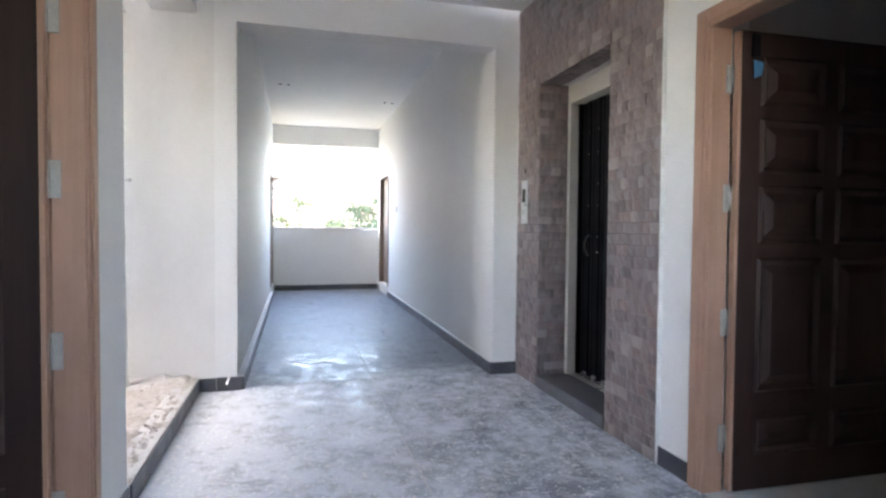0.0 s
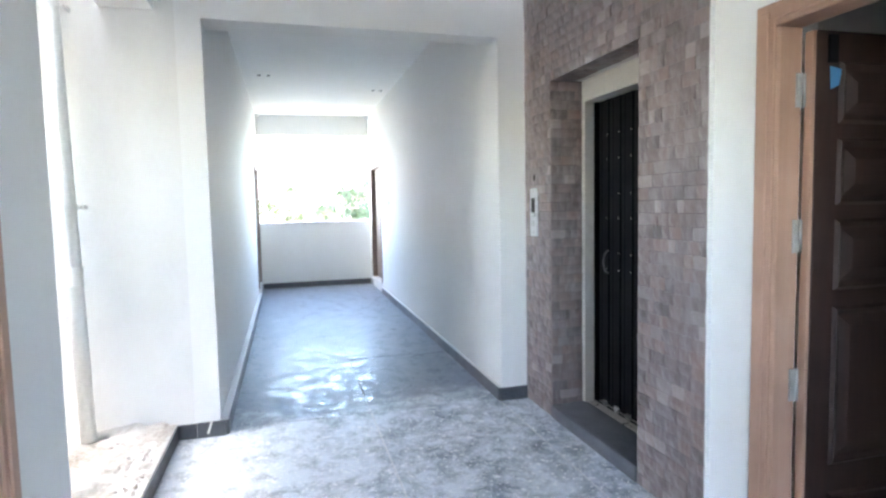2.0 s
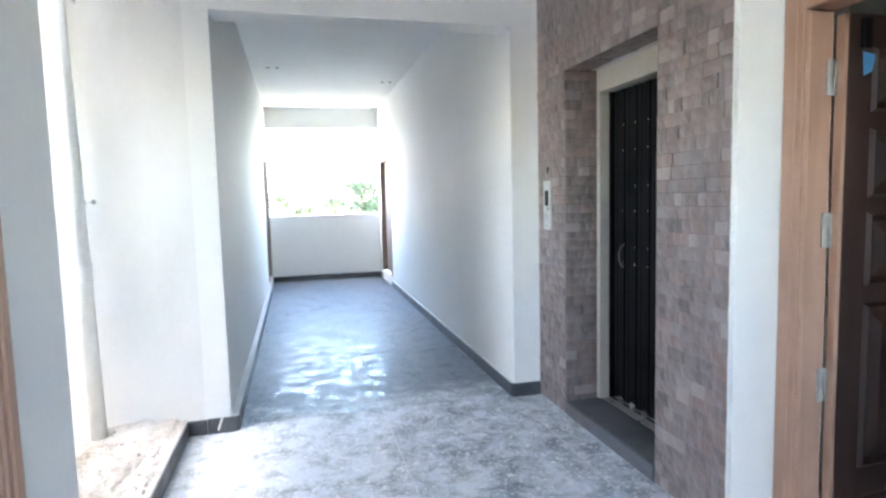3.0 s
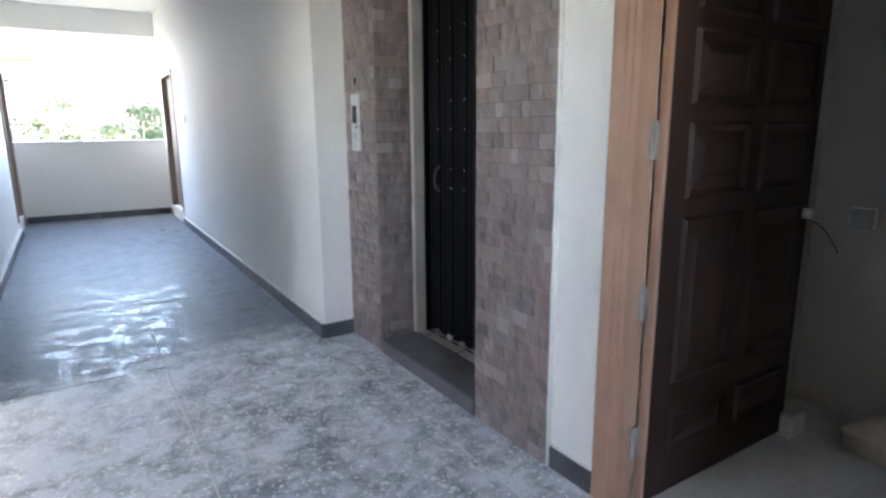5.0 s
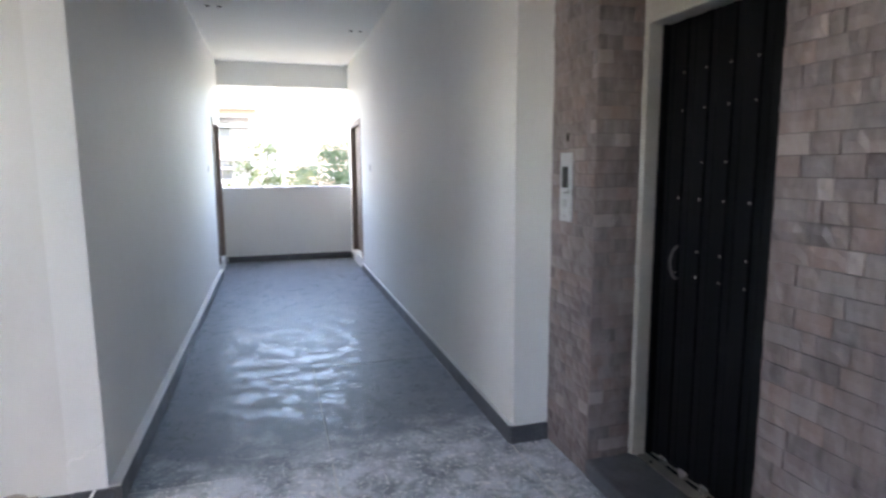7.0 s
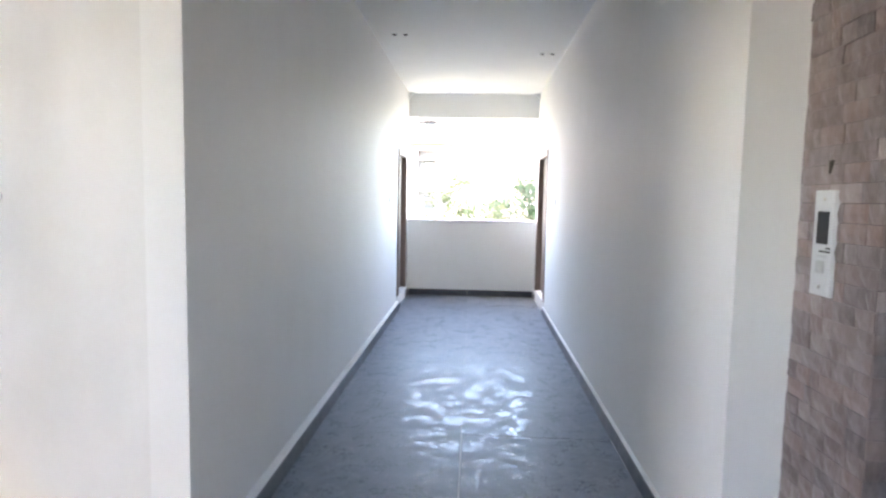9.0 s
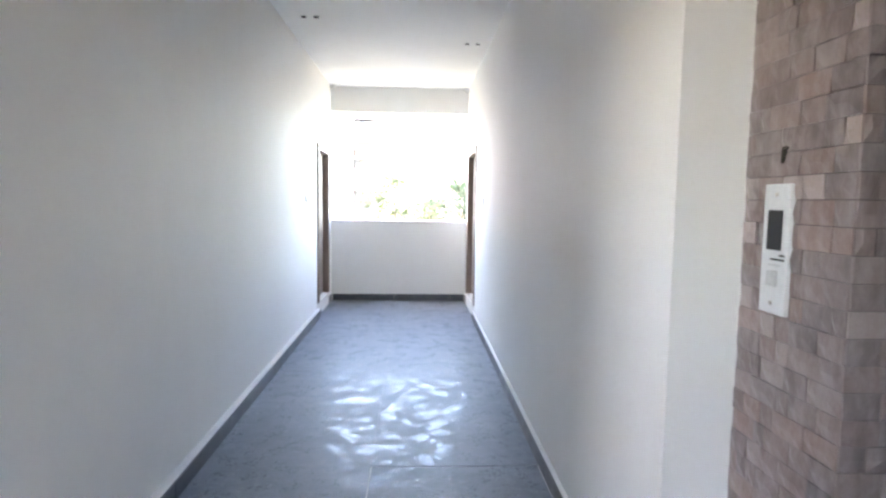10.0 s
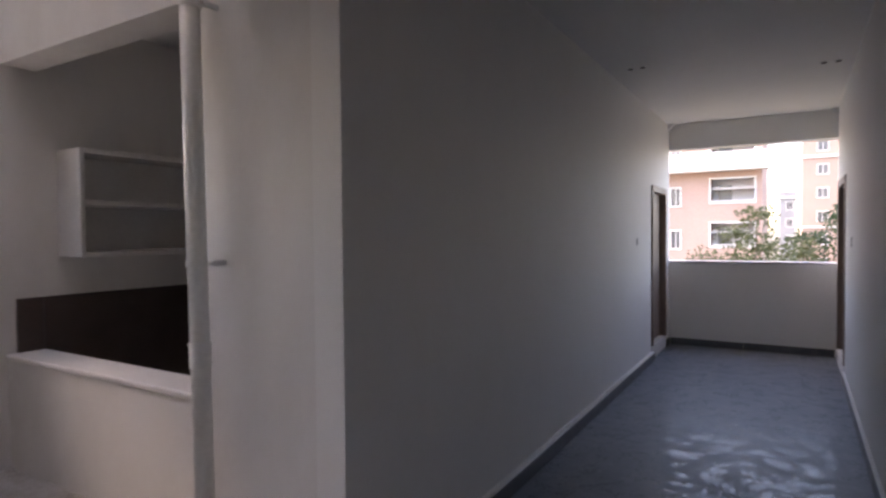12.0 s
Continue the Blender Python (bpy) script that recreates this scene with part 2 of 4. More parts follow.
SHELFPAINT = simple("white_painted_slab", (0.66, 0.655, 0.64), (0.75, 0.745, 0.73), 0.6, 4, 60)
DADO = simple("dark_brown_dado_stone", (0.055, 0.038, 0.033), (0.09, 0.064, 0.056), 0.4, 4, 80)
HOLE = simple("unlit_recess", (0.04, 0.035, 0.03), (0.07, 0.06, 0.05), 0.9)
LEAF_A = make_leaf("leaf_yellow_green", (0.03, 0.05, 0.018), (0.075, 0.09, 0.035))
LEAF_B = make_leaf("leaf_deep_green", (0.018, 0.038, 0.017), (0.04, 0.068, 0.028))
BARK = simple("bark", (0.09, 0.07, 0.055), (0.18, 0.15, 0.12), 0.9, 8, 60, strength=0.6, dist=0.02)
PINK = simple("pink_render", (0.40, 0.27, 0.225), (0.47, 0.33, 0.275), 0.85, 0.4, 8)
PALE = simple("pale_render", (0.66, 0.65, 0.62), (0.74, 0.73, 0.70), 0.85, 0.4, 8)
ASH = simple("grey_render", (0.26, 0.265, 0.275), (0.33, 0.335, 0.34), 0.85, 0.4, 8)
PEACH = simple("peach_render", (0.403, 0.277, 0.224), (0.461, 0.330, 0.269), 0.85, 0.4, 8)
GLASS = simple("window_glass", (0.10, 0.105, 0.11), (0.2, 0.2, 0.2), 0.12, 0.5, 10, strength=0.0)
ROOM = simple("balcony_recess_paint", (0.5, 0.49, 0.48), (0.6, 0.59, 0.58), 0.8, 0.6, 10)
EARTH = simple("earth_and_scrub", (0.10, 0.10, 0.06), (0.22, 0.19, 0.14), 0.95, 0.08, 2.0)


# ---------------------------------------------------------------- mesh helpers
def mesh_of(name, bm, material):
    me = bpy.data.meshes.new(name)
    bmesh.ops.recalc_face_normals(bm, faces=bm.faces[:])
    bm.to_mesh(me)
    bm.free()
    if material:
        me.materials.append(material)
    return me


def part(name, bm, material, parent, label=""):
    ob = new(name, mesh_of(name, bm, material))
    ob.parent = parent
    if label:
        ob["label"] = label
    return ob


def thing(name, at, label, category, group="", kind=""):
    ob = new(name)
    ob.location = at
    ob.empty_display_size = 0.1
    return tagged(ob, label, category, group, kind)


def solid(name, bm, material, label, category, group="", kind=""):
    return tagged(new(name, mesh_of(name, bm, material)), label, category, group, kind)


def box(x0, x1, y0, y1, z0, z1, bevel=0.0, bm=None, segments=1):
    bm = bm or bmesh.new()
    made = bmesh.ops.create_cube(bm, size=1.0, matrix=Matrix.LocRotScale(((x0 + x1) / 2, (y0 + y1) / 2, (z0 + z1) / 2), None, (abs(x1 - x0), abs(y1 - y0), abs(z1 - z0))))
    if bevel:
        edges = list({e for v in made["verts"] for e in v.link_edges})
        bmesh.ops.bevel(bm, geom=edges, offset=bevel, segments=segments, affect="EDGES", profile=0.5)
    return bm


def rod(p, q, r, n=14, bm=None, r2=None):
    bm = bm or bmesh.new()
    p, q = Vector(p), Vector(q)
    turn = (q - p).to_track_quat("Z", "Y").to_matrix().to_4x4()
    bmesh.ops.create_cone(bm, cap_ends=True, segments=n, radius1=r, radius2=r if r2 is None else r2, depth=(q - p).length, matrix=Matrix.Translation((p + q) / 2) @ turn)
    return bm


def smooth(ob):
    for f in ob.data.polygons:
        f.use_smooth = True
    return ob


def cells(us, vs, holes, place):
    """A slab cut by openings: us, vs the breaks along it and upwards, holes the (u0, u1, v0, v1) left open;
    place(u, v, side) gives a corner on the front (0) or back (1) side."""
    us = sorted({*us, *(h[0] for h in holes), *(h[1] for h in holes)})
    vs = sorted({*vs, *(h[2] for h in holes), *(h[3] for h in holes)})

    def full(i, j):
        if not (0 <= i < len(us) - 1 and 0 <= j < len(vs) - 1):
            return False
        u, v = (us[i] + us[i + 1]) / 2, (vs[j] + vs[j + 1]) / 2
        return not any(h[0] < u < h[1] and h[2] < v < h[3] for h in holes)

    bm, made = bmesh.new(), {}

    def vert(i, j, s):
        if (i, j, s) not in made:
            made[i, j, s] = bm.verts.new(place(us[i], vs[j], s))
        return made[i, j, s]

    for i in range(len(us) - 1):
        for j in range(len(vs) - 1):
            if not full(i, j):
                continue
            for s in (0, 1):
                bm.faces.new([vert(i, j, s), vert(i + 1, j, s), vert(i + 1, j + 1, s), vert(i, j + 1, s)])
            for di, dj, a, b in ((-1, 0, (0, 0), (0, 1)), (1, 0, (1, 0), (1, 1)), (0, -1, (0, 0), (1, 0)), (0, 1, (0, 1), (1, 1))):
                if not full(i + di, j + dj):
                    bm.faces.new([vert(i + a[0], j + a[1], 0), vert(i + b[0], j + b[1], 0), vert(i + b[0], j + b[1], 1), vert(i + a[0], j + a[1], 1)])
    return bm


def wall_x(name, x0, x1, y0, y1, z0, z1, holes, material, label):
    """A wall that runs along y between x0 and x1."""
    bm = cells((y0, y1), (z0, z1), holes, lambda u, v, s: ((x0, x1)[s], u, v))
    return solid(name, bm, material, label, "wall", kind="structure")


def wall_y(name, y0, y1, x0, x1, z0, z1, holes, material, label):
    """A wall that runs along x between y0 and y1."""
    bm = cells((x0, x1), (z0, z1), holes, lambda u, v, s: (u, (y0, y1)[s], v))
    return solid(name, bm, material, label, "wall", kind="structure")


# ---------------------------------------------------------------- structure
CORR, END, TOP, LOBBY_TOP = 1.945, 7.0, 3.12, 2.905
XT, XW = 2.15, 2.165          # face of the stone cladding, face of the lobby's east wall
SKEW = 0.0075                # how much the corridor widens per metre
XL = -0.27                    # face of the lobby's west wall
FRONT = -0.045                # face of the wall with the kitchen opening
# unseen top of the well's walls, set to limit how much sky shines in
SHAFT_TOP = 8.6

wall_x("wall_corridor_west", -0.15, 0.0, FRONT, END, 0.0, TOP, [(5.76, 6.72, 0.0, 2.19)], WALL, "smooth white painted corridor wall")
bm = cells((0.0, END), (0.0, TOP), [(5.62, 6.72, 0.0, 2.19)], lambda u, v, s: ((CORR + SKEW * u, 2.36)[s], u, v))
solid("wall_corridor_east", bm, WALL, "smooth white painted corridor wall", "wall", kind="structure")
wall_x("wall_lobby_east", XW, 2.43, -6.2, -0.0, -0.0, TOP, [(-1.41, -0.415, 0.0, 2.25), (-3.37, -2.14, 0.0, 2.14)], WALL, "white painted lobby wall beside the lift")
wall_x("wall_lobby_west", -0.47, XL, -6.2, -1.82, 0.0, SHAFT_TOP, [(-3.44, -2.21, 0.0, 2.14)], WALL, "white painted lobby wall with an apartment door")
wall_y("wall_kitchen", FRONT, 0.16, -2.8, -0.15, 0.0, SHAFT_TOP, [(-2.8, -0.915, 0.85, 2.70)], PLASTER, "rough white plastered wall with an unglazed opening")
wall_x("wall_kitchen_west", -3.0, -2.8, FRONT, 2.45, 0.0, SHAFT_TOP, [], PLASTER, "white plastered wall of the kitchen")
# added unseen wall; its opening sets how much daylight reaches lobby and pillar
wall_x("wall_shaft_west", -3.0, -2.8, -2.02, FRONT, 0.0, SHAFT_TOP, [(-1.5, -0.4, 1.8, 2.6)], PLASTER, "unseen white plastered wall added to the light well, its opening sized to meter daylight")
wall_y("wall_shaft_south", -2.02, -1.82, -2.8, -0.47, 0.0, SHAFT_TOP, [], PLASTER, "white plastered wall of the light well")
wall_y("wall_lobby_south", -6.4, -6.2, -0.47, 2.43, 0.0, TOP, [(0.4, 1.7, 1.45, 2.65)], WALL, "white painted wall with a wide unglazed opening")

solid("wall_parapet", box(-0.15, 2.36, END, END + 0.13, 0.0, 1.165, 0.004), WALL, "white painted parapet closing the corridor", "wall", kind="structure")
solid("parapet_cap", box(-0.15, 2.36, END - 0.012, END + 0.16, 1.165, 1.198, 0.006), SHELFPAINT, "pale thin coping on the parapet", "trim", kind="structure")

# lintel over the end opening, with small haunches at its ends
bm = box(-0.15, 2.36, END, END + 0.2, 2.76, TOP, 0.006)
solid("beam_end", bm, WALL, "white painted lintel over the end opening", "beam", kind="structure")
for x0, x1 in ((0.0, 0.085), (CORR + 0.052, CORR - 0.033)):
    bm = bmesh.new()
    a = [bm.verts.new(v) for v in ((x0, END - 0.004, TOP), (x1, END - 0.004, TOP), (x0, END - 0.004, TOP - 0.085))]
    c = [bm.verts.new(v) for v in ((x0, END - 0.10, TOP), (x1, END - 0.10, TOP), (x0, END - 0.10, TOP - 0.085))]
    bm.faces.new(a), bm.faces.new(c)
    for i in range(3):
        bm.faces.new((a[i], a[(i + 1) % 3], c[(i + 1) % 3], c[i]))
    solid("trim_haunch", bm, WALL, "small plastered haunch under the slab", "trim", kind="structure")

# beam over the mouth of the corridor, between wall faces that are not quite in line
bm = bmesh.new()
lo = [bm.verts.new(v) for v in ((0.0, FRONT, 2.62), (CORR, -0.003, 2.62), (CORR, 0.2, 2.62), (0.0, 0.2, 2.62))]
hi = [bm.verts.new((v.co.x, v.co.y, TOP)) for v in lo]
bm.faces.new(lo), bm.faces.new(hi)
for i in range(4):
    bm.faces.new((lo[i], lo[(i + 1) % 4], hi[(i + 1) % 4], hi[i]))
solid("beam_corridor_mouth", bm, WALL, "white painted beam over the corridor mouth", "beam", kind="structure")
solid("beam_light_well", box(-0.555, -0.26, -1.82, FRONT, 2.65, SHAFT_TOP, 0.004), WALL, "white painted beam along the light well", "beam", kind="structure")

solid("ceiling_corridor", box(-0.15, 2.36, 0.2, END + 0.2, TOP, TOP + 0.15), CEIL, "white painted corridor ceiling", "ceiling", kind="structure")
solid("ceiling_lobby", box(-0.26, 2.43, -6.4, FRONT, LOBBY_TOP, TOP + 0.15), CEIL, "white painted lobby ceiling", "ceiling", kind="structure")
solid("floor_bed", box(-0.27, 2.43, -6.4, END + 0.13, -0.25, -0.0022), GROUT, "pale mortar bed under the granite floor", "floor", kind="structure")

# ---------------------------------------------------------------- kitchen behind the opening
wall_y("wall_kitchen_back", 2.2, 2.4, -2.8, -0.15, 0.0, TOP, [], WALL, "white painted back wall of the kitchen")
solid("floor_kitchen", box(-3.0, -0.15, 0.16, 2.4, -0.2, 0.0), GROUT, "pale bare floor", "floor", kind="structure")
solid("ceiling_kitchen", box(-3.0, -0.15, 0.16, 2.4, TOP, TOP + 0.15), CEIL, "white painted kitchen ceiling", "ceiling", kind="structure")
loft = thing("kitchen_loft", (-1.475, 1.5, 2.22), "white painted loft box under the kitchen ceiling", "loft")
part("front", box(-1.32, 1.32, 0.0, 0.05, 0.05, 0.895, 0.004), WALL, loft)
part("bottom_slab", box(-1.32, 1.32, -0.012, 0.69, 0.0, 0.05, 0.004), BROWNWOOD, loft, "brown edged bottom board")

bm = box(-2.799, -0.90, FRONT - 0.014, 0.175, 0.825, 0.856, 0.006)
solid("window_sill", bm, SHELFPAINT, "pale stone sill of the kitchen opening", "sill", kind="structure")
solid("dado", box(-2.8, -2.778, 0.166, 2.19, 0.0, 1.205, 0.003), DADO, "dark brown polished stone dado on the kitchen wall", "dado", kind="structure")

solid("dado", box(-2.8, -2.779, 0.005, 0.16, 0.852, 1.205, 0.003), DADO, "dark brown polished stone dado end in the opening", "dado", kind="structure")
solid("dado", box(-2.777, -0.16, 2.178, 2.2, 0.0, 1.0, 0.003), DADO, "dark brown polished stone dado on the back wall", "dado", kind="structure")
sh = thing("wall_shelf", (-2.8, 0.27, 1.47), "white painted open wall shelf with two empty compartments", "shelf")
part("side_panel", box(0.0, 0.29, 0.0, 0.035, 0.0, 0.722, 0.003), SHELFPAINT, sh)
part("side_panel", box(0.0, 0.29, 1.865, 1.90, 0.0, 0.722, 0.003), SHELFPAINT, sh)
part("top_board", box(0.0, 0.29, 0.035, 1.865, 0.69, 0.722, 0.003), SHELFPAINT, sh)
part("middle_board", box(0.0, 0.295, 0.035, 1.865, 0.345, 0.375, 0.003), SHELFPAINT, sh)
part("bottom_board", box(0.0, 0.29, 0.035, 1.865, 0.0, 0.032, 0.003), SHELFPAINT, sh)
part("back_panel", box(0.0, 0.012, 0.035, 1.865, 0.032, 0.69), SHELFPAINT, sh)


# ---------------------------------------------------------------- doors
def raised_panel(w, h, bm=None):
    """A raised and fielded panel in the xz plane, facing -y, with a moulding round it."""
    bm = bm or bmesh.new()
    rings = ((0.0, 0.0), (0.012, -0.012), (0.024, -0.004), (0.034, 0.002), (0.075, -0.012))
    prev = None
    for inset, d in rings:
        ring = [bm.verts.new(v) for v in ((inset, d, inset), (w - inset, d, inset), (w - inset, d, h - inset), (inset, d, h - inset))]
        if prev:
            for i in range(4):
                bm.faces.new((prev[i], prev[(i + 1) % 4], ring[(i + 1) % 4], ring[i]))
        prev = ring
    bm.faces.new(prev)
    return bm


def hinge(parent, x, y, z, s):
    """A butt hinge with two leaves, a knuckle and screws."""
    h = part("hinge", box(-0.034 * s + x, x - 0.003 * s, y - 0.004, y + 0.002, z - 0.06, z + 0.06, 0.001), HINGE, parent, "dull bare steel butt hinge")
    part("hinge_leaf", box(x + 0.003 * s, x + 0.032 * s, y - 0.004, y + 0.002, z - 0.06, z + 0.06, 0.001), HINGE, h)
    smooth(part("knuckle", rod((x, y - 0.0045, z - 0.06), (x, y - 0.0045, z + 0.06), 0.0042, 10), HINGE, h))
    for dz in (-0.045, 0.0, 0.045):
        part("screw", rod((x - 0.018 * s, y - 0.0055, z + dz), (x - 0.018 * s, y - 0.003, z + dz), 0.004, 8), HINGE, h)


def apartment_door(xw, s, y0, label, tape):
    """An apartment's entrance: teak lining in the wall at xw, and a panelled leaf that stands open into the room (towards s)."""
    d = thing("apartment_door", (xw + 0.06 * s, y0 - 0.6, 0), label, "door", "apartment doors in the lobby")
    ox, oy = xw + 0.06 * s, y0 - 0.6

    def bx(x0, x1, y0_, y1_, z0, z1, bevel):
        a, b = sorted((xw + x0 * s - ox, xw + x1 * s - ox))
        return box(a, b, y0_ - oy, y1_ - oy, z0, z1, bevel)

    for ya, yb, step in ((y0 - 0.085, y0, -0.022), (y0 - 1.23, y0 - 1.145, 0.022)):
        j = part("jamb", bx(-0.018, 0.10, ya, yb, 0.0, 2.14, 0.004), TEAK, d)
        q0, q1 = (ya + step, ya) if step < 0 else (yb, yb + step)
        part("rebate", bx(-0.014, 0.085, q0, q1, 0.0, 2.05, 0.003), TEAK, j)
        part("moulding", bx(-0.027, -0.018, ya + 0.02, yb - 0.02, 0.0, 2.11, 0.004), TEAK, j)
    hd = part("head", bx(-0.018, 0.10, y0 - 1.145, y0 - 0.085, 2.055, 2.14, 0.004), TEAK, d)
    part("moulding", bx(-0.027, -0.018, y0 - 1.145, y0 - 0.085, 2.075, 2.12, 0.004), TEAK, hd)
    # leaf, opened a right angle
    yl = y0 - 0.109
    leaf = part("leaf", bx(0.105, 1.04, yl - 0.036, yl, 0.012, 2.035, 0.003), DARKWOOD, d, "dark polished panelled door leaf standing open")
    part("lipping", bx(0.090, 0.1045, yl - 0.035, yl - 0.001, 0.014, 2.033, 0.001), TEAK, leaf, "pale unpolished hinge edge")
    for c0, c1 in ((0.205, 0.555), (0.63, 0.98)):
        for z0, z1 in ((0.17, 0.345), (0.45, 1.05), (1.11, 1.37), (1.42, 1.66), (1.71, 1.93)):
            bm = raised_panel(c1 - c0, z1 - z0)
            p = part("panel", bm, DARKWOOD, leaf)
            p.location = ((xw + (c0 if s > 0 else c1) * s) - ox, yl - 0.037 - oy, z0)
    for z in (0.245, 0.76, 1.31, 1.83):
        hinge(d, xw + 0.088 * s - ox, y0 - 0.1105 - oy, z, s)
    smooth(part("lock_knob", rod((xw + 1.0 * s - ox, yl - 0.075 - oy, 1.0), (xw + 1.0 * s - ox, yl - 0.036 - oy, 1.0), 0.022, 14), STEEL, leaf))
    if tape:
        bm = bmesh.new()
        q = [(0.16, 1.91), (0.215, 1.90), (0.20, 1.845), (0.165, 1.83)]
        f = [bm.verts.new((xw + x * s - ox, yl - 0.040 - oy, z)) for x, z in q]
        k = [bm.verts.new((v.co.x, v.co.y - 0.002, v.co.z)) for v in f]
        bm.faces.new(f), bm.faces.new(k)
        for i in range(4):
            bm.faces.new((f[i], f[(i + 1) % 4], k[(i + 1) % 4], k[i]))
        part("tape", bm, TAPE, leaf, "torn piece of blue tape")
        part("bracket", box(xw + 0.15 * s - ox, xw + 0.19 * s - ox, yl - 0.05 - oy, yl - 0.036 - oy, 1.92, 2.02, 0.003), BLACK, leaf)
    return d


apartment_door(XW, 1, -2.14, "open dark panelled apartment door in a pale teak frame", True)
apartment_door(XL, -1, -2.21, "open dark panelled apartment door with a teak frame, by the light well", False)


def corridor_door(xw, s, y0, y1, label):
    d = thing("corridor_door", (xw - 0.04 * s, (y0 + y1) / 2, 0), label, "door", "doors at the corridor end")
    ox, oy = d.location.x, d.location.y

    def bx(x0, x1, ya, yb, z0, z1, bevel=0.004):
        a, b = sorted((xw - x0 * s - ox, xw - x1 * s - ox))
        return box(a, b, ya - oy, yb - oy, z0, z1, bevel)

    part("threshold", bx(-0.012, 0.14, y0, y1, 0.0, 0.17), SHELFPAINT, d, "pale plastered threshold step")
    part("jamb", bx(-0.02, 0.11, y0, y0 + 0.085, 0.17, 2.19), BROWNWOOD, d)
    part("jamb", bx(-0.02, 0.11, y1 - 0.085, y1, 0.17, 2.19), BROWNWOOD, d)
    part("head", bx(-0.02, 0.11, y0 + 0.085, y1 - 0.085, 2.11, 2.19), BROWNWOOD, d)
    leaf = part("leaf", bx(0.06, 0.10, y0 + 0.085, y1 - 0.085, 0.175, 2.11), BROWNWOOD, d, "closed brown wooden leaf")
    for z0, z1 in ((0.32, 0.95), (1.05, 1.5), (1.6, 1.98)):
        part("panel", bx(0.052, 0.06, y0 + 0.2, y1 - 0.2, z0, z1), BROWNWOOD, leaf)
    smooth(part("door_handle", rod((xw - 0.02 * s - ox, y0 + 0.16 - oy, 1.1), (xw - 0.06 * s - ox, y0 + 0.16 - oy, 1.1), 0.02), STEEL, leaf))


corridor_door(0.0, 1, 5.76, 6.72, "closed brown wooden door in a proud frame")
corridor_door(CORR + 0.050, -1, 5.62, 6.72, "closed brown wooden door in a proud frame")
for xw, s, y in ((0.0, 1, 4.98), (CORR + 0.036, -1, 4.79)):
    b = thing("bell_box", (xw, y, 1.45), "small empty recessed box for a door bell", "switch box", "bell boxes by the doors")
    part("rim", cells((-0.022, 0.022), (0.0, 0.085), [(-0.016, 0.016, 0.006, 0.079)], lambda u, v, sd: ((0.002, 0.007)[sd] * s, u, v)), GREYPLASTIC, b)
    part("recess", box(*sorted((0.001 * s, 0.003 * s)), -0.016, 0.016, 0.006, 0.079), HOLE, b)

# room behind the open east door: unlit
wall_x("wall_room_east", 3.62, 3.75, -6.2, -1.95, 0.0, TOP, [], CEMENT, "bare cement wall of the unlit apartment")
wall_y("wall_room_north", -2.12, -1.95, 2.43, 3.62, 0.0, TOP, [], CEMENT, "bare cement wall of the unlit apartment")
wall_y("wall_room_south", -6.4, -6.2, 2.43, 3.75, 0.0, TOP, [], CEMENT, "bare cement wall of the unlit apartment")
solid("floor_room_east", box(2.43, 3.75, -6.4, -1.95, -0.2, -0.004), GROUT, "pale dusty floor of the unlit apartment", "floor", kind="structure")
solid("ceiling_room_east", box(2.43, 3.75, -6.4, -1.95, TOP, TOP + 0.15), CEIL, "ceiling of the unlit apartment", "ceiling", kind="structure")
solid("floor_room_sill", box(2.17, 2.43, -3.37, -2.14, -0.2, -0.003), GROUT, "pale threshold under the apartment door", "floor", kind="structure")
wall_x("wall_room_west", -1.9, -1.75, -6.2, -2.02, 0.0, TOP, [], CEMENT, "bare cement wall of the unlit west apartment")
wall_y("wall_room_west_south", -6.4, -6.2, -1.9, -0.47, 0.0, TOP, [], CEMENT, "bare cement wall of the unlit west apartment")
solid("floor_room_west", box(-1.9, -0.27, -6.4, -2.02, -0.2, -0.008), GROUT, "pale dusty floor of the west apartment", "floor", kind="structure")
solid("ceiling_room_west", box(-1.9, -0.47, -6.4, -2.02, TOP, TOP + 0.15), CEIL, "ceiling of the west apartment", "ceiling", kind="structure")

bx_ = thing("switch_box", (3.62, -2.33, 0.94), "dark wall switch box with a loose wire", "switch box")
part("box", box(-0.03, 0.0, -0.05, 0.05, -0.04, 0.05, 0.004), GREYPLASTIC, bx_)
cu = bpy.data.curves.new("wire", "CURVE")
cu.dimensions, cu.bevel_depth, cu.bevel_resolution = "3D", 0.003, 2
sp = cu.splines.new("BEZIER")
sp.bezier_points.add(2)
for pt, co in zip(sp.bezier_points, ((-0.05, 0.22, -0.02), (-0.10, 0.12, -0.05), (-0.06, 0.06, -0.16))):
    pt.co, pt.handle_left_type, pt.handle_right_type = co, "AUTO", "AUTO"
wire = new("wire", cu)
wire.parent = bx_
cu.materials.append(BLACK)
solid("door_stop", box(3.18, 3.30, -2.34, -2.22, -0.004, 0.11, 0.008), GROUT, "grey mortar block holding the open door", "block")

bm = bmesh.new()
bmesh.ops.create_cube(bm, size=1.0)
bmesh.ops.subdivide_edges(bm, edges=bm.edges[:], cuts=9, use_grid_fill=True)
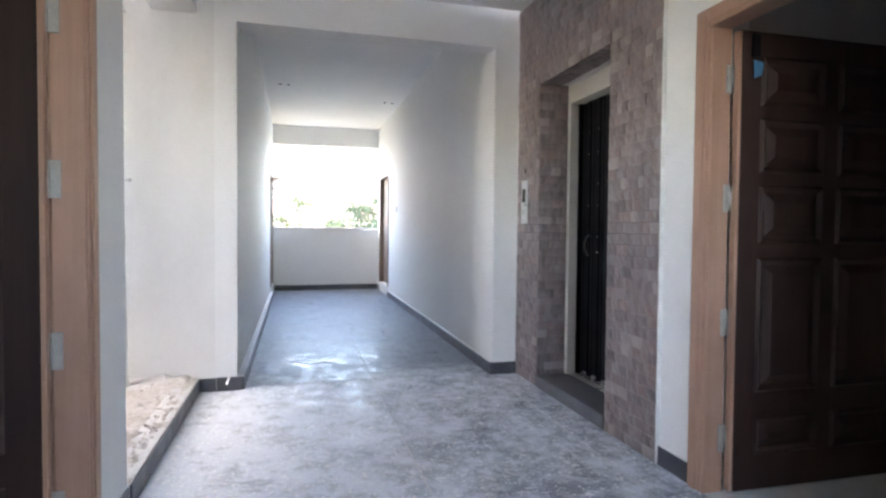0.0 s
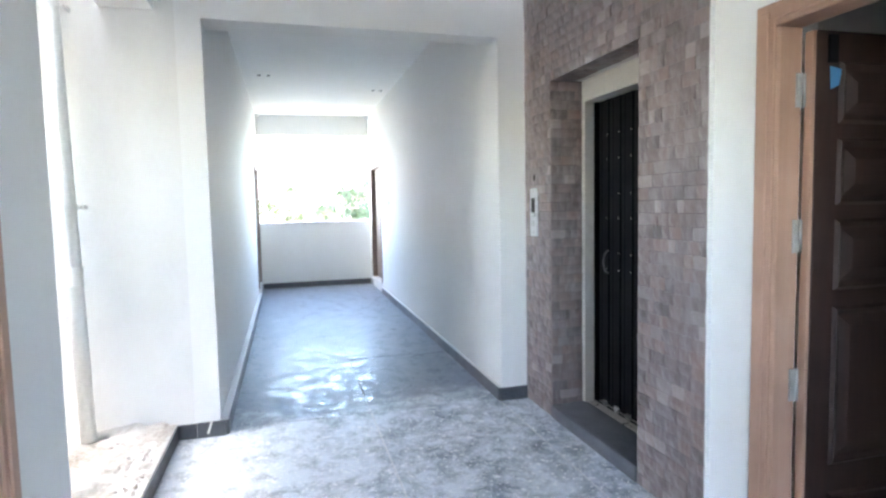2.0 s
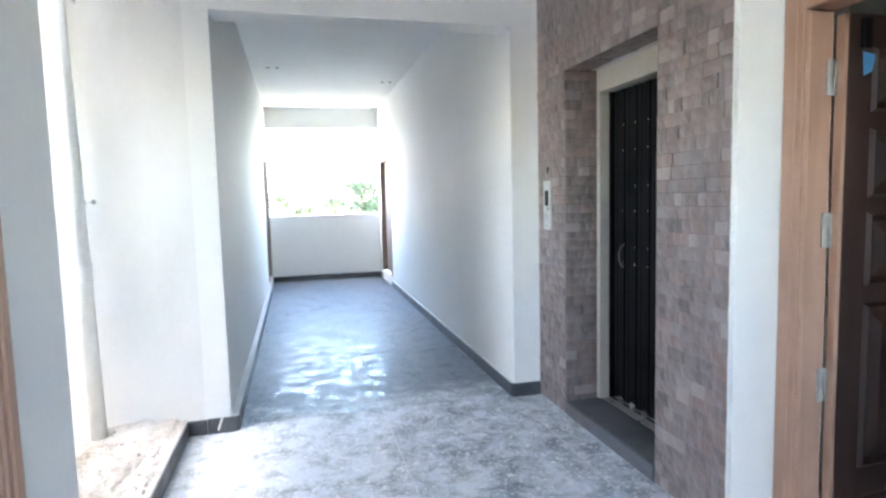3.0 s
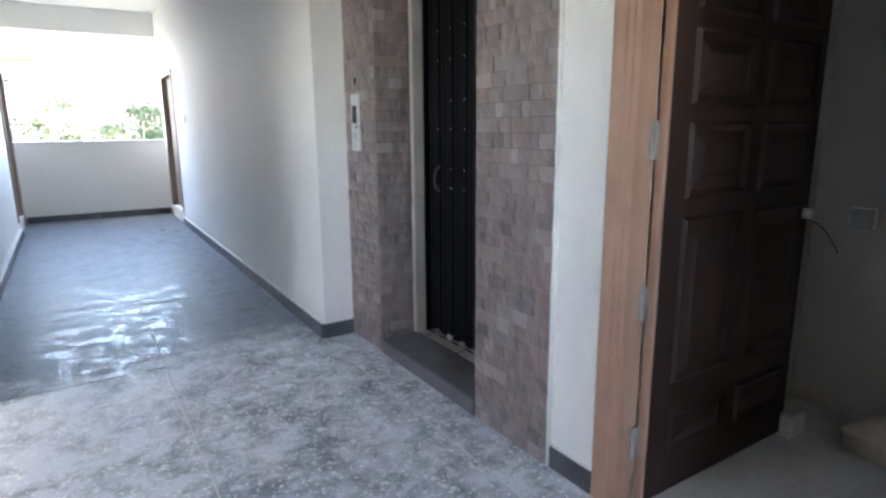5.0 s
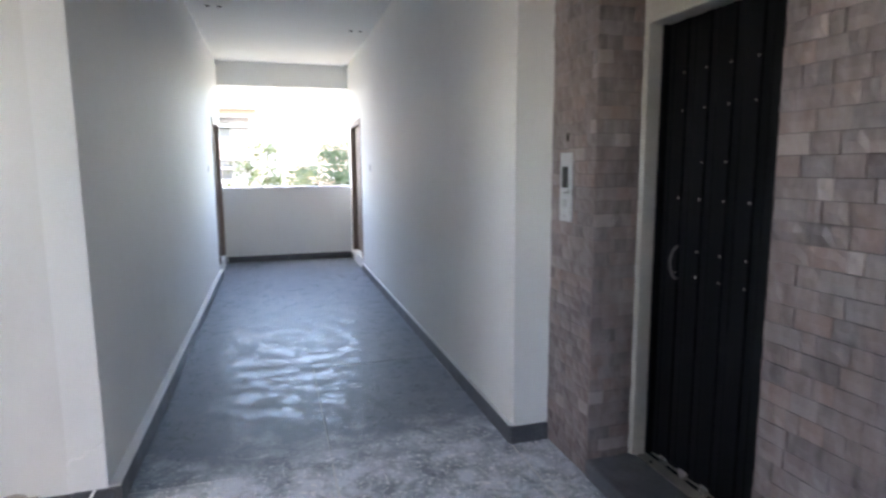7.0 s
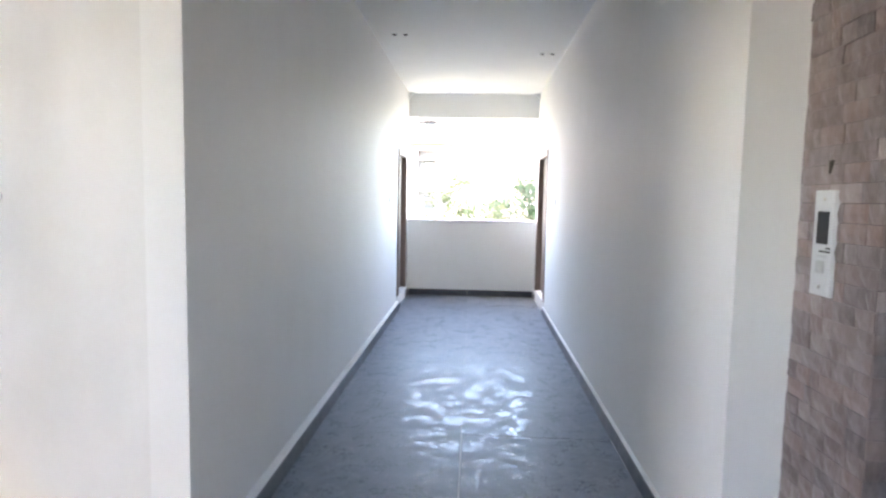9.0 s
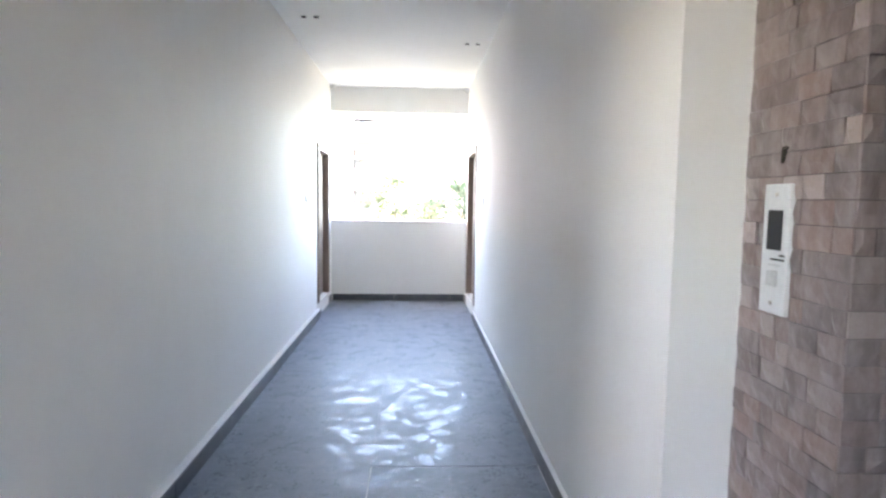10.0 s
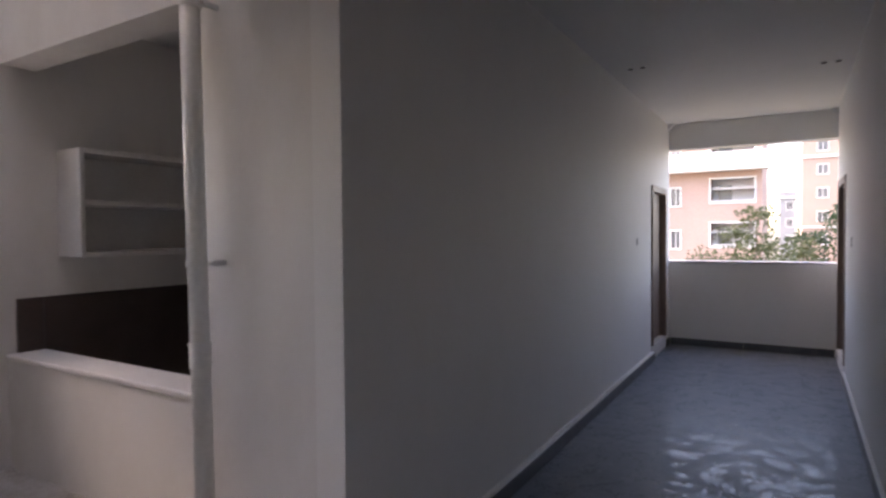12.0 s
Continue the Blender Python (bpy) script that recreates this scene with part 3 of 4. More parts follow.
for v in bm.verts:
    x, y, z = v.co * 2
    puff = (1 - x ** 4) * (1 - y ** 4)
    fold = 0.012 * noise.noise((x * 2.2, y * 2.2, 3 + z)) + 0.006 * noise.noise((x * 6, y * 6, z))
    v.co = (x * (0.17 + 0.012 * (1 - z * z)) + fold, y * (0.25 + 0.012 * (1 - z * z)) + fold, (0.085 + z * (0.018 + 0.067 * puff ** 0.6) + fold * (z > 0)) if z > -0.9 else 0.0)
sack = solid("sack", bm, SACK, "pale tan woven sack lying on the unlit floor", "sack")
smooth(sack)
sack.matrix_world = pose(3.425, -2.77, -0.004, 0, 0, -14)
OUT = ((-0.150, 0.106), (-0.157, 0.15), (-0.149, 0.19), (-0.153, 0.225), (-0.128, 0.252), (-0.10, 0.247), (-0.07, 0.27), (-0.035, 0.296), (-0.003, 0.318), (-0.003, 0.106))
bm = bmesh.new()
near = [bm.verts.new((x, FRONT - 0.005, z)) for x, z in OUT]
far = [bm.verts.new((x * 1.03, FRONT + 0.002, z * 1.01)) for x, z in OUT]
bm.faces.new(near)
for i in range(len(OUT)):
    j = (i + 1) % len(OUT)
    bm.faces.new((near[i], near[j], far[j], far[i]))
bmesh.ops.recalc_face_normals(bm, faces=bm.faces[:])
solid("trim_plaster_patch", bm, WALL, "ragged smooth plaster patch above the skirting", "trim", kind="structure")

# ---------------------------------------------------------------- lift
lift = thing("lift_entrance", (2.44, -0.91, 0.0), "black slatted lift gate in a cream steel frame", "lift")
LX, LY = 2.44, -0.91


def lx(x0, x1, y0, y1, z0, z1, bevel=0.0):
    return box(x0 - LX, x1 - LX, y0 - LY, y1 - LY, z0, z1, bevel)


part("jamb", lx(2.376, 2.53, -0.452, -0.417, 0.088, 2.247, 0.004), CREAM, lift, "cream enamelled steel jamb")
part("jamb", lx(2.376, 2.53, -1.408, -1.36, 0.088, 2.247, 0.004), CREAM, lift, "cream enamelled steel jamb")
part("head", lx(2.376, 2.53, -1.36, -0.452, 2.105, 2.247, 0.004), CREAM, lift, "cream enamelled steel head")
tk = part("track", lx(2.40, 2.53, -1.36, -0.452, 0.07, 0.092, 0.002), STEEL, lift, "worn steel floor track")
part("groove", lx(2.455, 2.475, -1.36, -0.452, 0.0925, 0.094), BLACK, tk)
gate = part("gate", lx(2.505, 2.52, -1.36, -0.452, 0.10, 2.11), BLACK, lift, "black steel slatted gate")
for y0, y1 in ((-0.470, -0.453), (-1.359, -1.342)):
    part("guide", lx(2.446, 2.503, y0, y1, 0.094, 2.104, 0.002), BLACK, lift, "black steel guide channel")
ROWS_Z = (1.882, 1.723, 1.50, 1.345, 1.122, 1.013)
POSTS = [-0.58 + 0.1345 * 0.0 - 0.1345 * k for k in range(6)]
for k, y in enumerate(POSTS):
    bm = bmesh.new()
    pro = ((-0.012, 2.49), (-0.012, 2.473), (-0.009, 2.470), (0.009, 2.470), (0.012, 2.473), (0.012, 2.49), (0.008, 2.49), (0.008, 2.474), (-0.008, 2.474), (-0.008, 2.49))
    lo, hi = ([bm.verts.new((x - LX, y + dy - LY, z)) for dy, x in pro] for z in (0.10, 2.108))
    bm.faces.new(lo), bm.faces.new(hi)
    for i in range(len(pro)):
        m = (i + 1) % len(pro)
        bm.faces.new((lo[i], lo[m], hi[m], hi[i]))
    ch = part("channel", bm, BLACK, lift)
    for z in ROWS_Z:
        if z == 1.50 and k not in (1, 2):
            continue
        rv = bmesh.new()
        bmesh.ops.create_uvsphere(rv, u_segments=8, v_segments=5, radius=0.006, matrix=Matrix.LocRotScale((2.470 - LX, y - LY, z), None, (0.55, 1, 1)))
        smooth(part("rivet", rv, CHROME, ch))
    ro = part("roller", lx(2.448, 2.468, y - 0.028, y + 0.028, 0.093, 0.135, 0.008), CHROME, ch, "dusty bright roller block")
for k in range(8):
    y = -0.5125 - 0.0672 * 2 * k
    if y < -1.36:
        break
    bm = bmesh.new()
    pro = ((-0.054, 2.492), (-0.052, 2.479), (-0.016, 2.478), (-0.013, 2.482), (0.013, 2.482), (0.016, 2.478), (0.052, 2.479), (0.054, 2.492))
    for z0, z1 in ((0.10, 2.108),):
        a = [bm.verts.new((x - LX, y + dy - LY, z0)) for dy, x in pro]
        b = [bm.verts.new((x - LX, y + dy - LY, z1)) for dy, x in pro]
        for i in range(len(pro) - 1):
            bm.faces.new((a[i], a[i + 1], b[i + 1], b[i]))
        bm.faces.new((*a,)), bm.faces.new((*b,))
    part("slat", bm, BLACK, lift)
cu = bpy.data.curves.new("handle", "CURVE")
cu.dimensions, cu.bevel_depth, cu.bevel_resolution = "3D", 0.0055, 3
sp = cu.splines.new("BEZIER")
sp.bezier_points.add(3)
for pt, co in zip(sp.bezier_points, ((0.03, 0.315, 0.985), (0.006, 0.315, 1.005), (0.006, 0.315, 1.115), (0.03, 0.315, 1.135))):
    pt.co, pt.handle_left_type, pt.handle_right_type = co, "AUTO", "AUTO"
hn = new("handle", cu)
hn.parent = lift
cu.materials.append(DULL)
hn["label"] = "dull grey steel pull handle"
solid("lift_sill", box(XT - 0.012, 2.40, -1.404, -0.421, 0.0, 0.088, 0.004), SLATE, "black granite step in front of the lift gate", "sill", kind="structure")
# added black box, out of sight, that blocks light leaking round the lift frame
solid("wall_lift_back", box(2.531, 2.62, -1.95, 0.0, 0.0, TOP), BLACK, "unseen black box added to keep light out behind the lift gate", "wall", kind="structure")

cop = thing("lift_call_panel", (XT - 0.004, -0.168, 1.218), "white lift call panel with a dark display and one button", "call panel")
part("plate", box(-0.012, 0.006, -0.053, 0.053, 0.0, 0.335, 0.003), PLATE, cop)
part("display", box(-0.014, -0.0115, -0.030, 0.030, 0.165, 0.268, 0.001), SCREEN, cop)
part("button", box(-0.0165, -0.0115, -0.022, 0.022, 0.072, 0.112, 0.002), GREYPLASTIC, cop)
part("marking", box(-0.013, -0.0118, -0.045, 0.012, 0.139, 0.144), SCREEN, cop)
part("marking", box(-0.013, -0.0118, -0.045, -0.022, 0.150, 0.155), SCREEN, cop)
part("marking", box(-0.013, -0.0118, -0.030, 0.020, 0.124, 0.129), GREYPLASTIC, cop)
for z in (0.028, 0.308):
    smooth(part("screw", rod((-0.0145, 0.0, z), (-0.011, 0.0, z), 0.0055, 10), STEEL, cop))
hk = thing("wall_hook", (XT - 0.004, -0.172, 1.60), "small rusty hook above the call panel", "hook")
part("shank", box(-0.010, 0.004, -0.004, 0.003, 0.005, 0.045, 0.002), HOLE, hk)
part("arm", box(-0.009, 0.003, -0.013, 0.003, 0.040, 0.047, 0.002), HOLE, hk)

# ---------------------------------------------------------------- light well: kerb, rubble, rain pipe
solid("kerb", box(-0.40, -0.262, -1.82, FRONT, -0.25, 0.098, 0.012, segments=2), GROUT, "rough mortar kerb along the light well", "kerb", kind="structure")
NX, NY = 120, 80
X0, X1, Y0, Y1 = -2.8, -0.262, -1.82, FRONT
vs, fs = [], []
for j in range(NY + 1):
    for i in range(NX + 1):
        x, y = X0 + (X1 - X0) * (i / NX) ** 0.7, Y0 + (Y1 - Y0) * j / NY
        h = 0.095 + 0.022 * noise.noise((x * 3, y * 3, 1)) + 0.016 * noise.noise((x * 11, y * 11, 4)) + 0.008 * noise.noise((x * 31, y * 31, 7))
        h += 0.055 * max(0, 1 - abs(y - FRONT) / 0.15) * (0.5 + 0.5 * noise.noise((x * 9, 0, 3)))
        if x > X1 - 0.05:
            h = min(h, 0.105)
        vs.append((x, y, h))
for j in range(NY):
    for i in range(NX):
        a = j * (NX + 1) + i
        fs.append((a, a + 1, a + NX + 2, a + NX + 1))
me = bpy.data.meshes.new("rubble_bed")
me.from_pydata(vs, [], fs)
me.materials.append(SAND)
tagged(new("rubble_bed", me), "uneven pale mortar rubble and sand in the light well", "rubble", kind="stuff")
vs, fs = [], []
for k in range(900):
    x = -0.30 - 2.4 * random.random() ** 1.8
    y = random.uniform(-1.78, FRONT - 0.02)
    r = random.uniform(0.004, 0.017) * (1.5 if random.random() < 0.06 else 1)
    c = Vector((x, y, 0.10 + 0.3 * r + 0.012 * noise.noise((x * 3, y * 3, 1))))
    n0 = len(vs)
    for d in ((1, 0, 0), (-1, 0, 0), (0, 1, 0), (0, -1, 0), (0, 0, 1), (0, 0, -1)):
        v = Vector(d) * r * random.uniform(0.6, 1.3) + Vector((random.uniform(-1, 1), random.uniform(-1, 1), 0)) * r * 0.3
        vs.append(c + Vector((v.x, v.y, v.z * 0.6)))
    for tri in ((0, 2, 4), (2, 1, 4), (1, 3, 4), (3, 0, 4), (2, 0, 5), (1, 2, 5), (3, 1, 5), (0, 3, 5)):
        fs.append([n0 + q for q in tri])
me = bpy.data.meshes.new("rubble_stones")
me.from_pydata(vs, [], fs)
me.materials.append(SAND)
tagged(new("rubble_stones", me), "loose pale crumbs of mortar on the rubble", "rubble", kind="stuff")

pipe = thing("rain_pipe", (-0.742, -0.14, 0.09), "white plastic rain pipe clamped to the plastered wall", "pipe")
smooth(part("pipe", rod((0, 0, 0), (0, 0, 3.7), 0.043, 24), PVC, pipe))
for z in (0.98, 2.9):
    cp = part("coupling", rod((0, 0, z - 0.05), (0, 0, z + 0.05), 0.0475, 24), PVC, pipe)
    part("lip", rod((0, 0, z + 0.045), (0, 0, z + 0.06), 0.0505, 24), PVC, cp)
for z in (1.39, 2.53):
    cl = part("clamp", rod((0, 0, z - 0.014), (0, 0, z + 0.014), 0.048, 24), PVC, pipe)
    part("lug", box(0.042, 0.075, 0.02, 0.04, z - 0.012, z + 0.012, 0.004), PVC, cl)
    part("spacer", box(0.055, 0.073, 0.03, 0.10, z - 0.012, z + 0.012, 0.003), PVC, cl)
    smooth(part("screw", rod((0.062, 0.012, z), (0.062, 0.03, z), 0.006, 8), STEEL, cl))

pipe.location.x = -0.728
pipe.rotation_euler = (0, radians(-1.05), 0)

# ---------------------------------------------------------------- ceiling outlets
for x, y in ((0.262, 3.786), (1.797, 4.52)):
    o = thing("ceiling_outlet", (x, y, TOP), "pair of small dark conduit holes in the ceiling", "ceiling outlet", "ceiling outlets")
    for dx in (-0.055, 0.055):
        ring = part("rim", rod((dx, 0, -0.006), (dx, 0, -0.001), 0.026, 14), GREYPLASTIC, o)
        part("hole", rod((dx, 0, -0.010), (dx, 0, -0.0065), 0.021, 14), HOLE, ring)

# ---------------------------------------------------------------- outside
ground = bmesh.new()
bmesh.ops.create_grid(ground, x_segments=8, y_segments=8, size=2500, matrix=Matrix.Translation((0, 0, -7.0)))
solid("ground", ground, EARTH, "scrubby earth far below the corridor", "ground", kind="structure")


def block(name, x0, x1, y0, depth, floors, material, label, openings, bands=(), storey=3.0, base=-7.0):
    """A block of flats whose front, at y0, looks towards the corridor. openings: (x, width, sill above the storey's floor, height, balcony?)."""
    b = thing(name, ((x0 + x1) / 2, y0, base), label, "building")
    ox = (x0 + x1) / 2
    holes = []
    for f in range(floors):
        for x, w, z, h, bal in openings:
            holes.append((x - ox, x + w - ox, f * storey + z, f * storey + z + h))
    H = floors * storey
    wall = part("wall", cells((x0 - ox, x1 - ox), (0.0, H), holes, lambda u, v, s: (u, (0.0, 0.35)[s], v)), material, b)
    part("side_wall", box(x0 - ox, x0 - ox + 0.35, 0.35, depth, 0, H), material, b)
    part("side_wall", box(x1 - ox - 0.35, x1 - ox, 0.35, depth, 0, H), material, b)
    part("back_wall", box(x0 - ox, x1 - ox, depth, depth + 0.3, 0, H), material, b)
    rf = part("roof", box(x0 - ox - 0.3, x1 - ox + 0.3, -0.3, depth + 0.5, H, H + 0.25), PALE, b)
    part("roof_parapet", box(x0 - ox - 0.2, x1 - ox + 0.2, -0.2, 0.0, H + 0.25, H + 1.1), material, rf)
    for f in range(floors):
        part("floor_slab", box(x0 - ox + 0.36, x1 - ox - 0.36, 0.36, depth - 0.1, f * storey - 0.15 + 0.01, f * storey + 0.02), ROOM, b)
        for x, w, z, h, bal in openings:
            wx, wz = x - ox, f * storey + z
            win = part("window", cells((wx - 0.1, wx + w + 0.1), (wz - 0.1, wz + h + 0.1), [(wx, wx + w, wz, wz + h)], lambda u, v, s: (u, (-0.06, -0.005)[s], v)), PALE, b)
            if bal:
                part("recess", box(wx, wx + w, 1.2, 1.3, wz - 0.2, wz + h + 0.2), ROOM, win)
                part("door_pane", box(wx + 0.35, wx + 1.15, 1.12, 1.19, wz - 0.2, wz + h - 0.35), GLASS, win)
                part("rail", box(wx, wx + w, 0.10, 0.16, wz + 0.05, wz + 0.12), PALE, win)
            else:
                n = 2
                for q in range(n):
                    part("pane", box(wx + w * q / n + 0.03, wx + w * (q + 1) / n - 0.03, 0.12, 0.15, wz + 0.04, wz + h - 0.04), GLASS, win)
                part("mullion", box(wx + w / 2 - 0.03, wx + w / 2 + 0.03, 0.08, 0.16, wz, wz + h), PALE, win)
    for z0, z1, out in bands:
        part("band", box(x0 - ox - 0.2, x1 - ox + 0.5, -out, -0.01, z0, z1), PALE, b)
    return b


block("apartment_building", -17.0, -0.1, 40.0, 10.0, 6, PINK, "pink rendered block of flats with white bands and balconies",
      [(-15.0, 1.0, 0.9, 1.3, False), (-11.5, 2.5, 1.9, 1.5, True), (-5.5, 0.55, 1.75, 1.15, False), (-3.05, 2.53, 1.9, 1.5, True)], [(12.5, 13.65, 1.1)], storey=2.87)
tw = block("apartment_building", 2.5, 16.0, 75.0, 12.0, 8, PEACH, "peach rendered tower of flats with small white-framed windows",
      [(3.97, 0.95, 1.9, 1.0, False), (8.0, 0.95, 1.9, 1.0, False), (11.5, 0.95, 1.9, 1.0, False)], [(16.7, 16.95, 0.2), (8.9, 9.1, 0.15)], storey=2.6)
block("apartment_building", -0.2, 2.0, 110.0, 9.0, 5, ASH, "grey distant block of flats with dark windows",
      [(0.75, 0.9, 0.9, 1.3, False)], (), storey=2.8)


def tree(x, y, base, height, spread, material, seed, leaves, label):
    rnd = random.Random(seed)
    t = thing("tree", (x, y, base), label, "tree", "trees beyond the parapet")
    bm = bmesh.new()
    tips = []
    segs = 5
    p, r = Vector((0, 0, 0)), 0.16
    for i in range(segs):
        q = p + Vector((rnd.uniform(-0.25, 0.25), rnd.uniform(-0.25, 0.25), height * 0.55 / segs))
        rod(p, q, r, 9, bm, r * 0.86)
        p, r = q, r * 0.86
        if i >= 1:
            for k in range(3):
                a = rnd.uniform(0, 6.283)
                ln = spread * rnd.uniform(0.5, 0.95)
                e = p + Vector((math.cos(a) * ln, math.sin(a) * ln, height * rnd.uniform(0.16, 0.40)))
                mid = (p + e) / 2 + Vector((0, 0, 0.15 * ln))
                rod(p, mid, r * 0.5, 6, bm, r * 0.3)
                rod(mid, e, r * 0.3, 5, bm, r * 0.1)
                tips += [e, mid, (mid + e) / 2]
    top = p + Vector((0, 0, height * 0.42))
    rod(p, top, r, 6, bm, r * 0.15)
    tips += [top, (p + top) / 2, p.lerp(top, 0.75)]
    part("trunk", bm, BARK, t)
    vs, fs = [], []
    for k in range(leaves):
        c = tips[rnd.randrange(len(tips))]
        g = Vector((rnd.gauss(0, 1), rnd.gauss(0, 1), rnd.gauss(0, 0.8)))
        c = c + g.normalized() * spread * 0.34 * rnd.random() ** 0.5
        c.z = min(c.z, height * (0.97 + 0.03 * rnd.random()))
        ln, wd = rnd.uniform(0.09, 0.19), rnd.uniform(0.03, 0.06)
        d = Vector((rnd.gauss(0, 1), rnd.gauss(0, 1), rnd.gauss(-0.3, 0.7))).normalized()
        sd = d.cross(Vector((rnd.gauss(0, 1), rnd.gauss(0, 1), 1))).normalized() * wd
        up = d.cross(sd).normalized() * wd * 0.5
        n0 = len(vs)
        vs += [c, c + d * ln * 0.5 + sd + up, c + d * ln, c + d * ln * 0.5 - sd + up]
        fs += [(n0, n0 + 1, n0 + 2), (n0, n0 + 2, n0 + 3)]
    me = bpy.data.meshes.new("crown")
    me.from_pydata(vs, [], fs)
    me.materials.append(material)
    cr = new("crown", me)
    cr.parent = t
    return t


tree(0.7, 17.5, -7.0, 9.35, 1.8, LEAF_A, 3, 9000, "feathery yellow-green tree beyond the parapet")
tree(1.8, 18.5, -7.0, 8.6, 2.2, LEAF_B, 5, 13000, "dense dark green tree beyond the parapet")
tree(4.8, 20.5, -7.0, 9.7, 1.8, LEAF_B, 8, 11000, "dense dark green tree beyond the parapet")
tree(0.2, 20.5, -7.0, 8.8, 1.9, LEAF_A, 12, 9000, "feathery yellow-green tree beyond the parapet")
tree(7.0, 23.0, -7.0, 10.2, 2.6, LEAF_B, 15, 12000, "dense dark green tree beyond the parapet")

# ---------------------------------------------------------------- pieces: skirting, floor slabs, stone cladding
sk = thing("baseboard", (0, 0, 0), "dark granite skirting with dusty top edge", "baseboard", kind="structure")


def skirting(points, axis, fixed, out, skew=0.0, ledge=False):
    """Lengths of skirting between the given stations along an axis, standing out from the wall by 'out', with a pale mortar ledge on top."""
    for a, b in zip(points, points[1:]):
        a, b = min(a, b) + 0.0015, max(a, b) - 0.0015
        f0, f1 = sorted((fixed, fixed + out))
        h = 0.096 + random.uniform(-0.002, 0.002)
        bm = box(f0, f1, a, b, 0.0, h, 0.002) if axis == "y" else box(a, b, f0, f1, 0.0, h, 0.002)
        for v in bm.verts:
            v.co.x += skew * v.co.y
        length = part("skirting_length", bm, SKIRT, sk)
        if ledge:
            g0, g1 = sorted((fixed, fixed + out * 0.93))
            bm = box(g0, g1, a, b, h, h + 0.009, 0.003)
            for v in bm.verts:
                v.co.x += skew * v.co.y
            part("mortar_ledge", bm, SHELFPAINT, length, "pale dusty mortar ledge")


skirting((FRONT, 1.2, 2.7, 4.2, 5.76), "y", 0.0, 0.050, 0.0, True)
skirting((6.72, END), "y", 0.0, 0.020)
skirting((0.0, 1.4, 2.9, 4.4, 5.62), "y", CORR, -0.026, SKEW, True)
skirting((6.72, END), "y", CORR, -0.020, SKEW)
skirting((0.028, 0.95, CORR + 0.030), "x", END, -0.020)
skirting((CORR - 0.020, XT - 0.002), "x", 0.0, -0.014, 0.0, True)
skirting((-2.135, -1.91), "y", XW, -0.014, 0.0, True)
skirting((-0.262, -0.142, 0.027), "x", FRONT, -0.014, 0.0, True)
skirting((-1.815, -1.0, FRONT - 0.014), "y", -0.262, 0.011)
skirting((-2.205, -1.825), "y", XL, 0.011)
skirting((-6.15, -4.9, -3.45), "y", XL, 0.011)
skirting((-6.15, -4.9, -3.38), "y", XW, -0.012)

fl = thing("floor", (0, 0, 0), "dusty polished blue-grey granite floor with pale joints", "floor", kind="structure")


def slab(x0, x1, y0, y1):
    g = 0.004 if y0 < -0.2 else 0.0005
    part("floor_slab", box(x0 + g, x1 - g, y0 + g, y1 - g, -0.03, random.uniform(-0.0006, 0.0) if y0 < -0.2 else 0.0, 0.0012 if y0 < -0.2 else 0.0), GRANITE, fl)


for x0, x1, ys in ((-0.262, 0.982, (-6.2, -4.2, -2.15, 0.06)), (0.0, 0.982, (0.06, 2.1, 4.2, 6.1, END)),
                   (0.982, 1.932, (-6.2, -4.6, -2.5, -0.46, 1.55, 3.6, 5.7, END)), (1.932, XW, (-6.2, -4.4, -2.14, -0.83, 0.0)), (1.932, CORR + 0.06, (0.0, END))):
    for a, b in zip(ys, ys[1:]):
        slab(x0, x1, a, b)

clad = thing("stone_cladding", (0, 0, 0), "split-face mauve-brown stone cladding round the lift", "cladding", kind="structure")
part("mortar_bed", cells((-1.9, -0.0), (0.0, LOBBY_TOP), [(-1.41, -0.415, 0.0, 2.25)], lambda u, v, s: ((XT + 0.003, XW - 0.001)[s], u, v)), STONE_BED, clad)
for ya, yb in ((-0.4185, -0.4155), (-1.4095, -1.4065)):
    part("mortar_bed", box(XT, 2.376, ya, yb, 0.09, 2.245), STONE_BED, clad)
ROW = 0.0605
stock = {}


def stone_mesh(w, kind):
    """A stone of that width, its face dished and broken at the edges; x is out of the wall."""
    key = (round(w, 3), kind)
    if key not in stock:
        rnd = random.Random(key[0] * 1000 + kind * 7)
        bm = bmesh.new()
        h, g = ROW, 0.0011
        n = 3
        front = {}
        for i in range(n + 1):
            for j in range(3):
                u = g + (w - 2 * g) * i / n
                v = g + (h - 2 * g) * j / 2
                edge = i in (0, n) or j in (0, 2)
                d = -0.002 - (0.0 if edge else rnd.uniform(0.003, 0.006)) + rnd.uniform(-0.0012, 0.0012)
                front[i, j] = bm.verts.new((d, u + (rnd.uniform(-0.001, 0.001) if edge else 0), v))
        for i in range(n):
            for j in range(2):
                bm.faces.new((front[i, j], front[i + 1, j], front[i + 1, j + 1], front[i, j + 1]))
        rim = [front[i, 0] for i in range(n + 1)] + [front[n, 1]] + [front[i, 2] for i in range(n, -1, -1)] + [front[0, 1]]
        back = [bm.verts.new((0.008, v.co.y, v.co.z)) for v in rim]
        for k in range(len(rim)):
            m = (k + 1) % len(rim)
            bm.faces.new((rim[k], rim[m], back[m], back[k]))
        stock[key] = mesh_of("stone", bm, STONE)
    return stock[key]


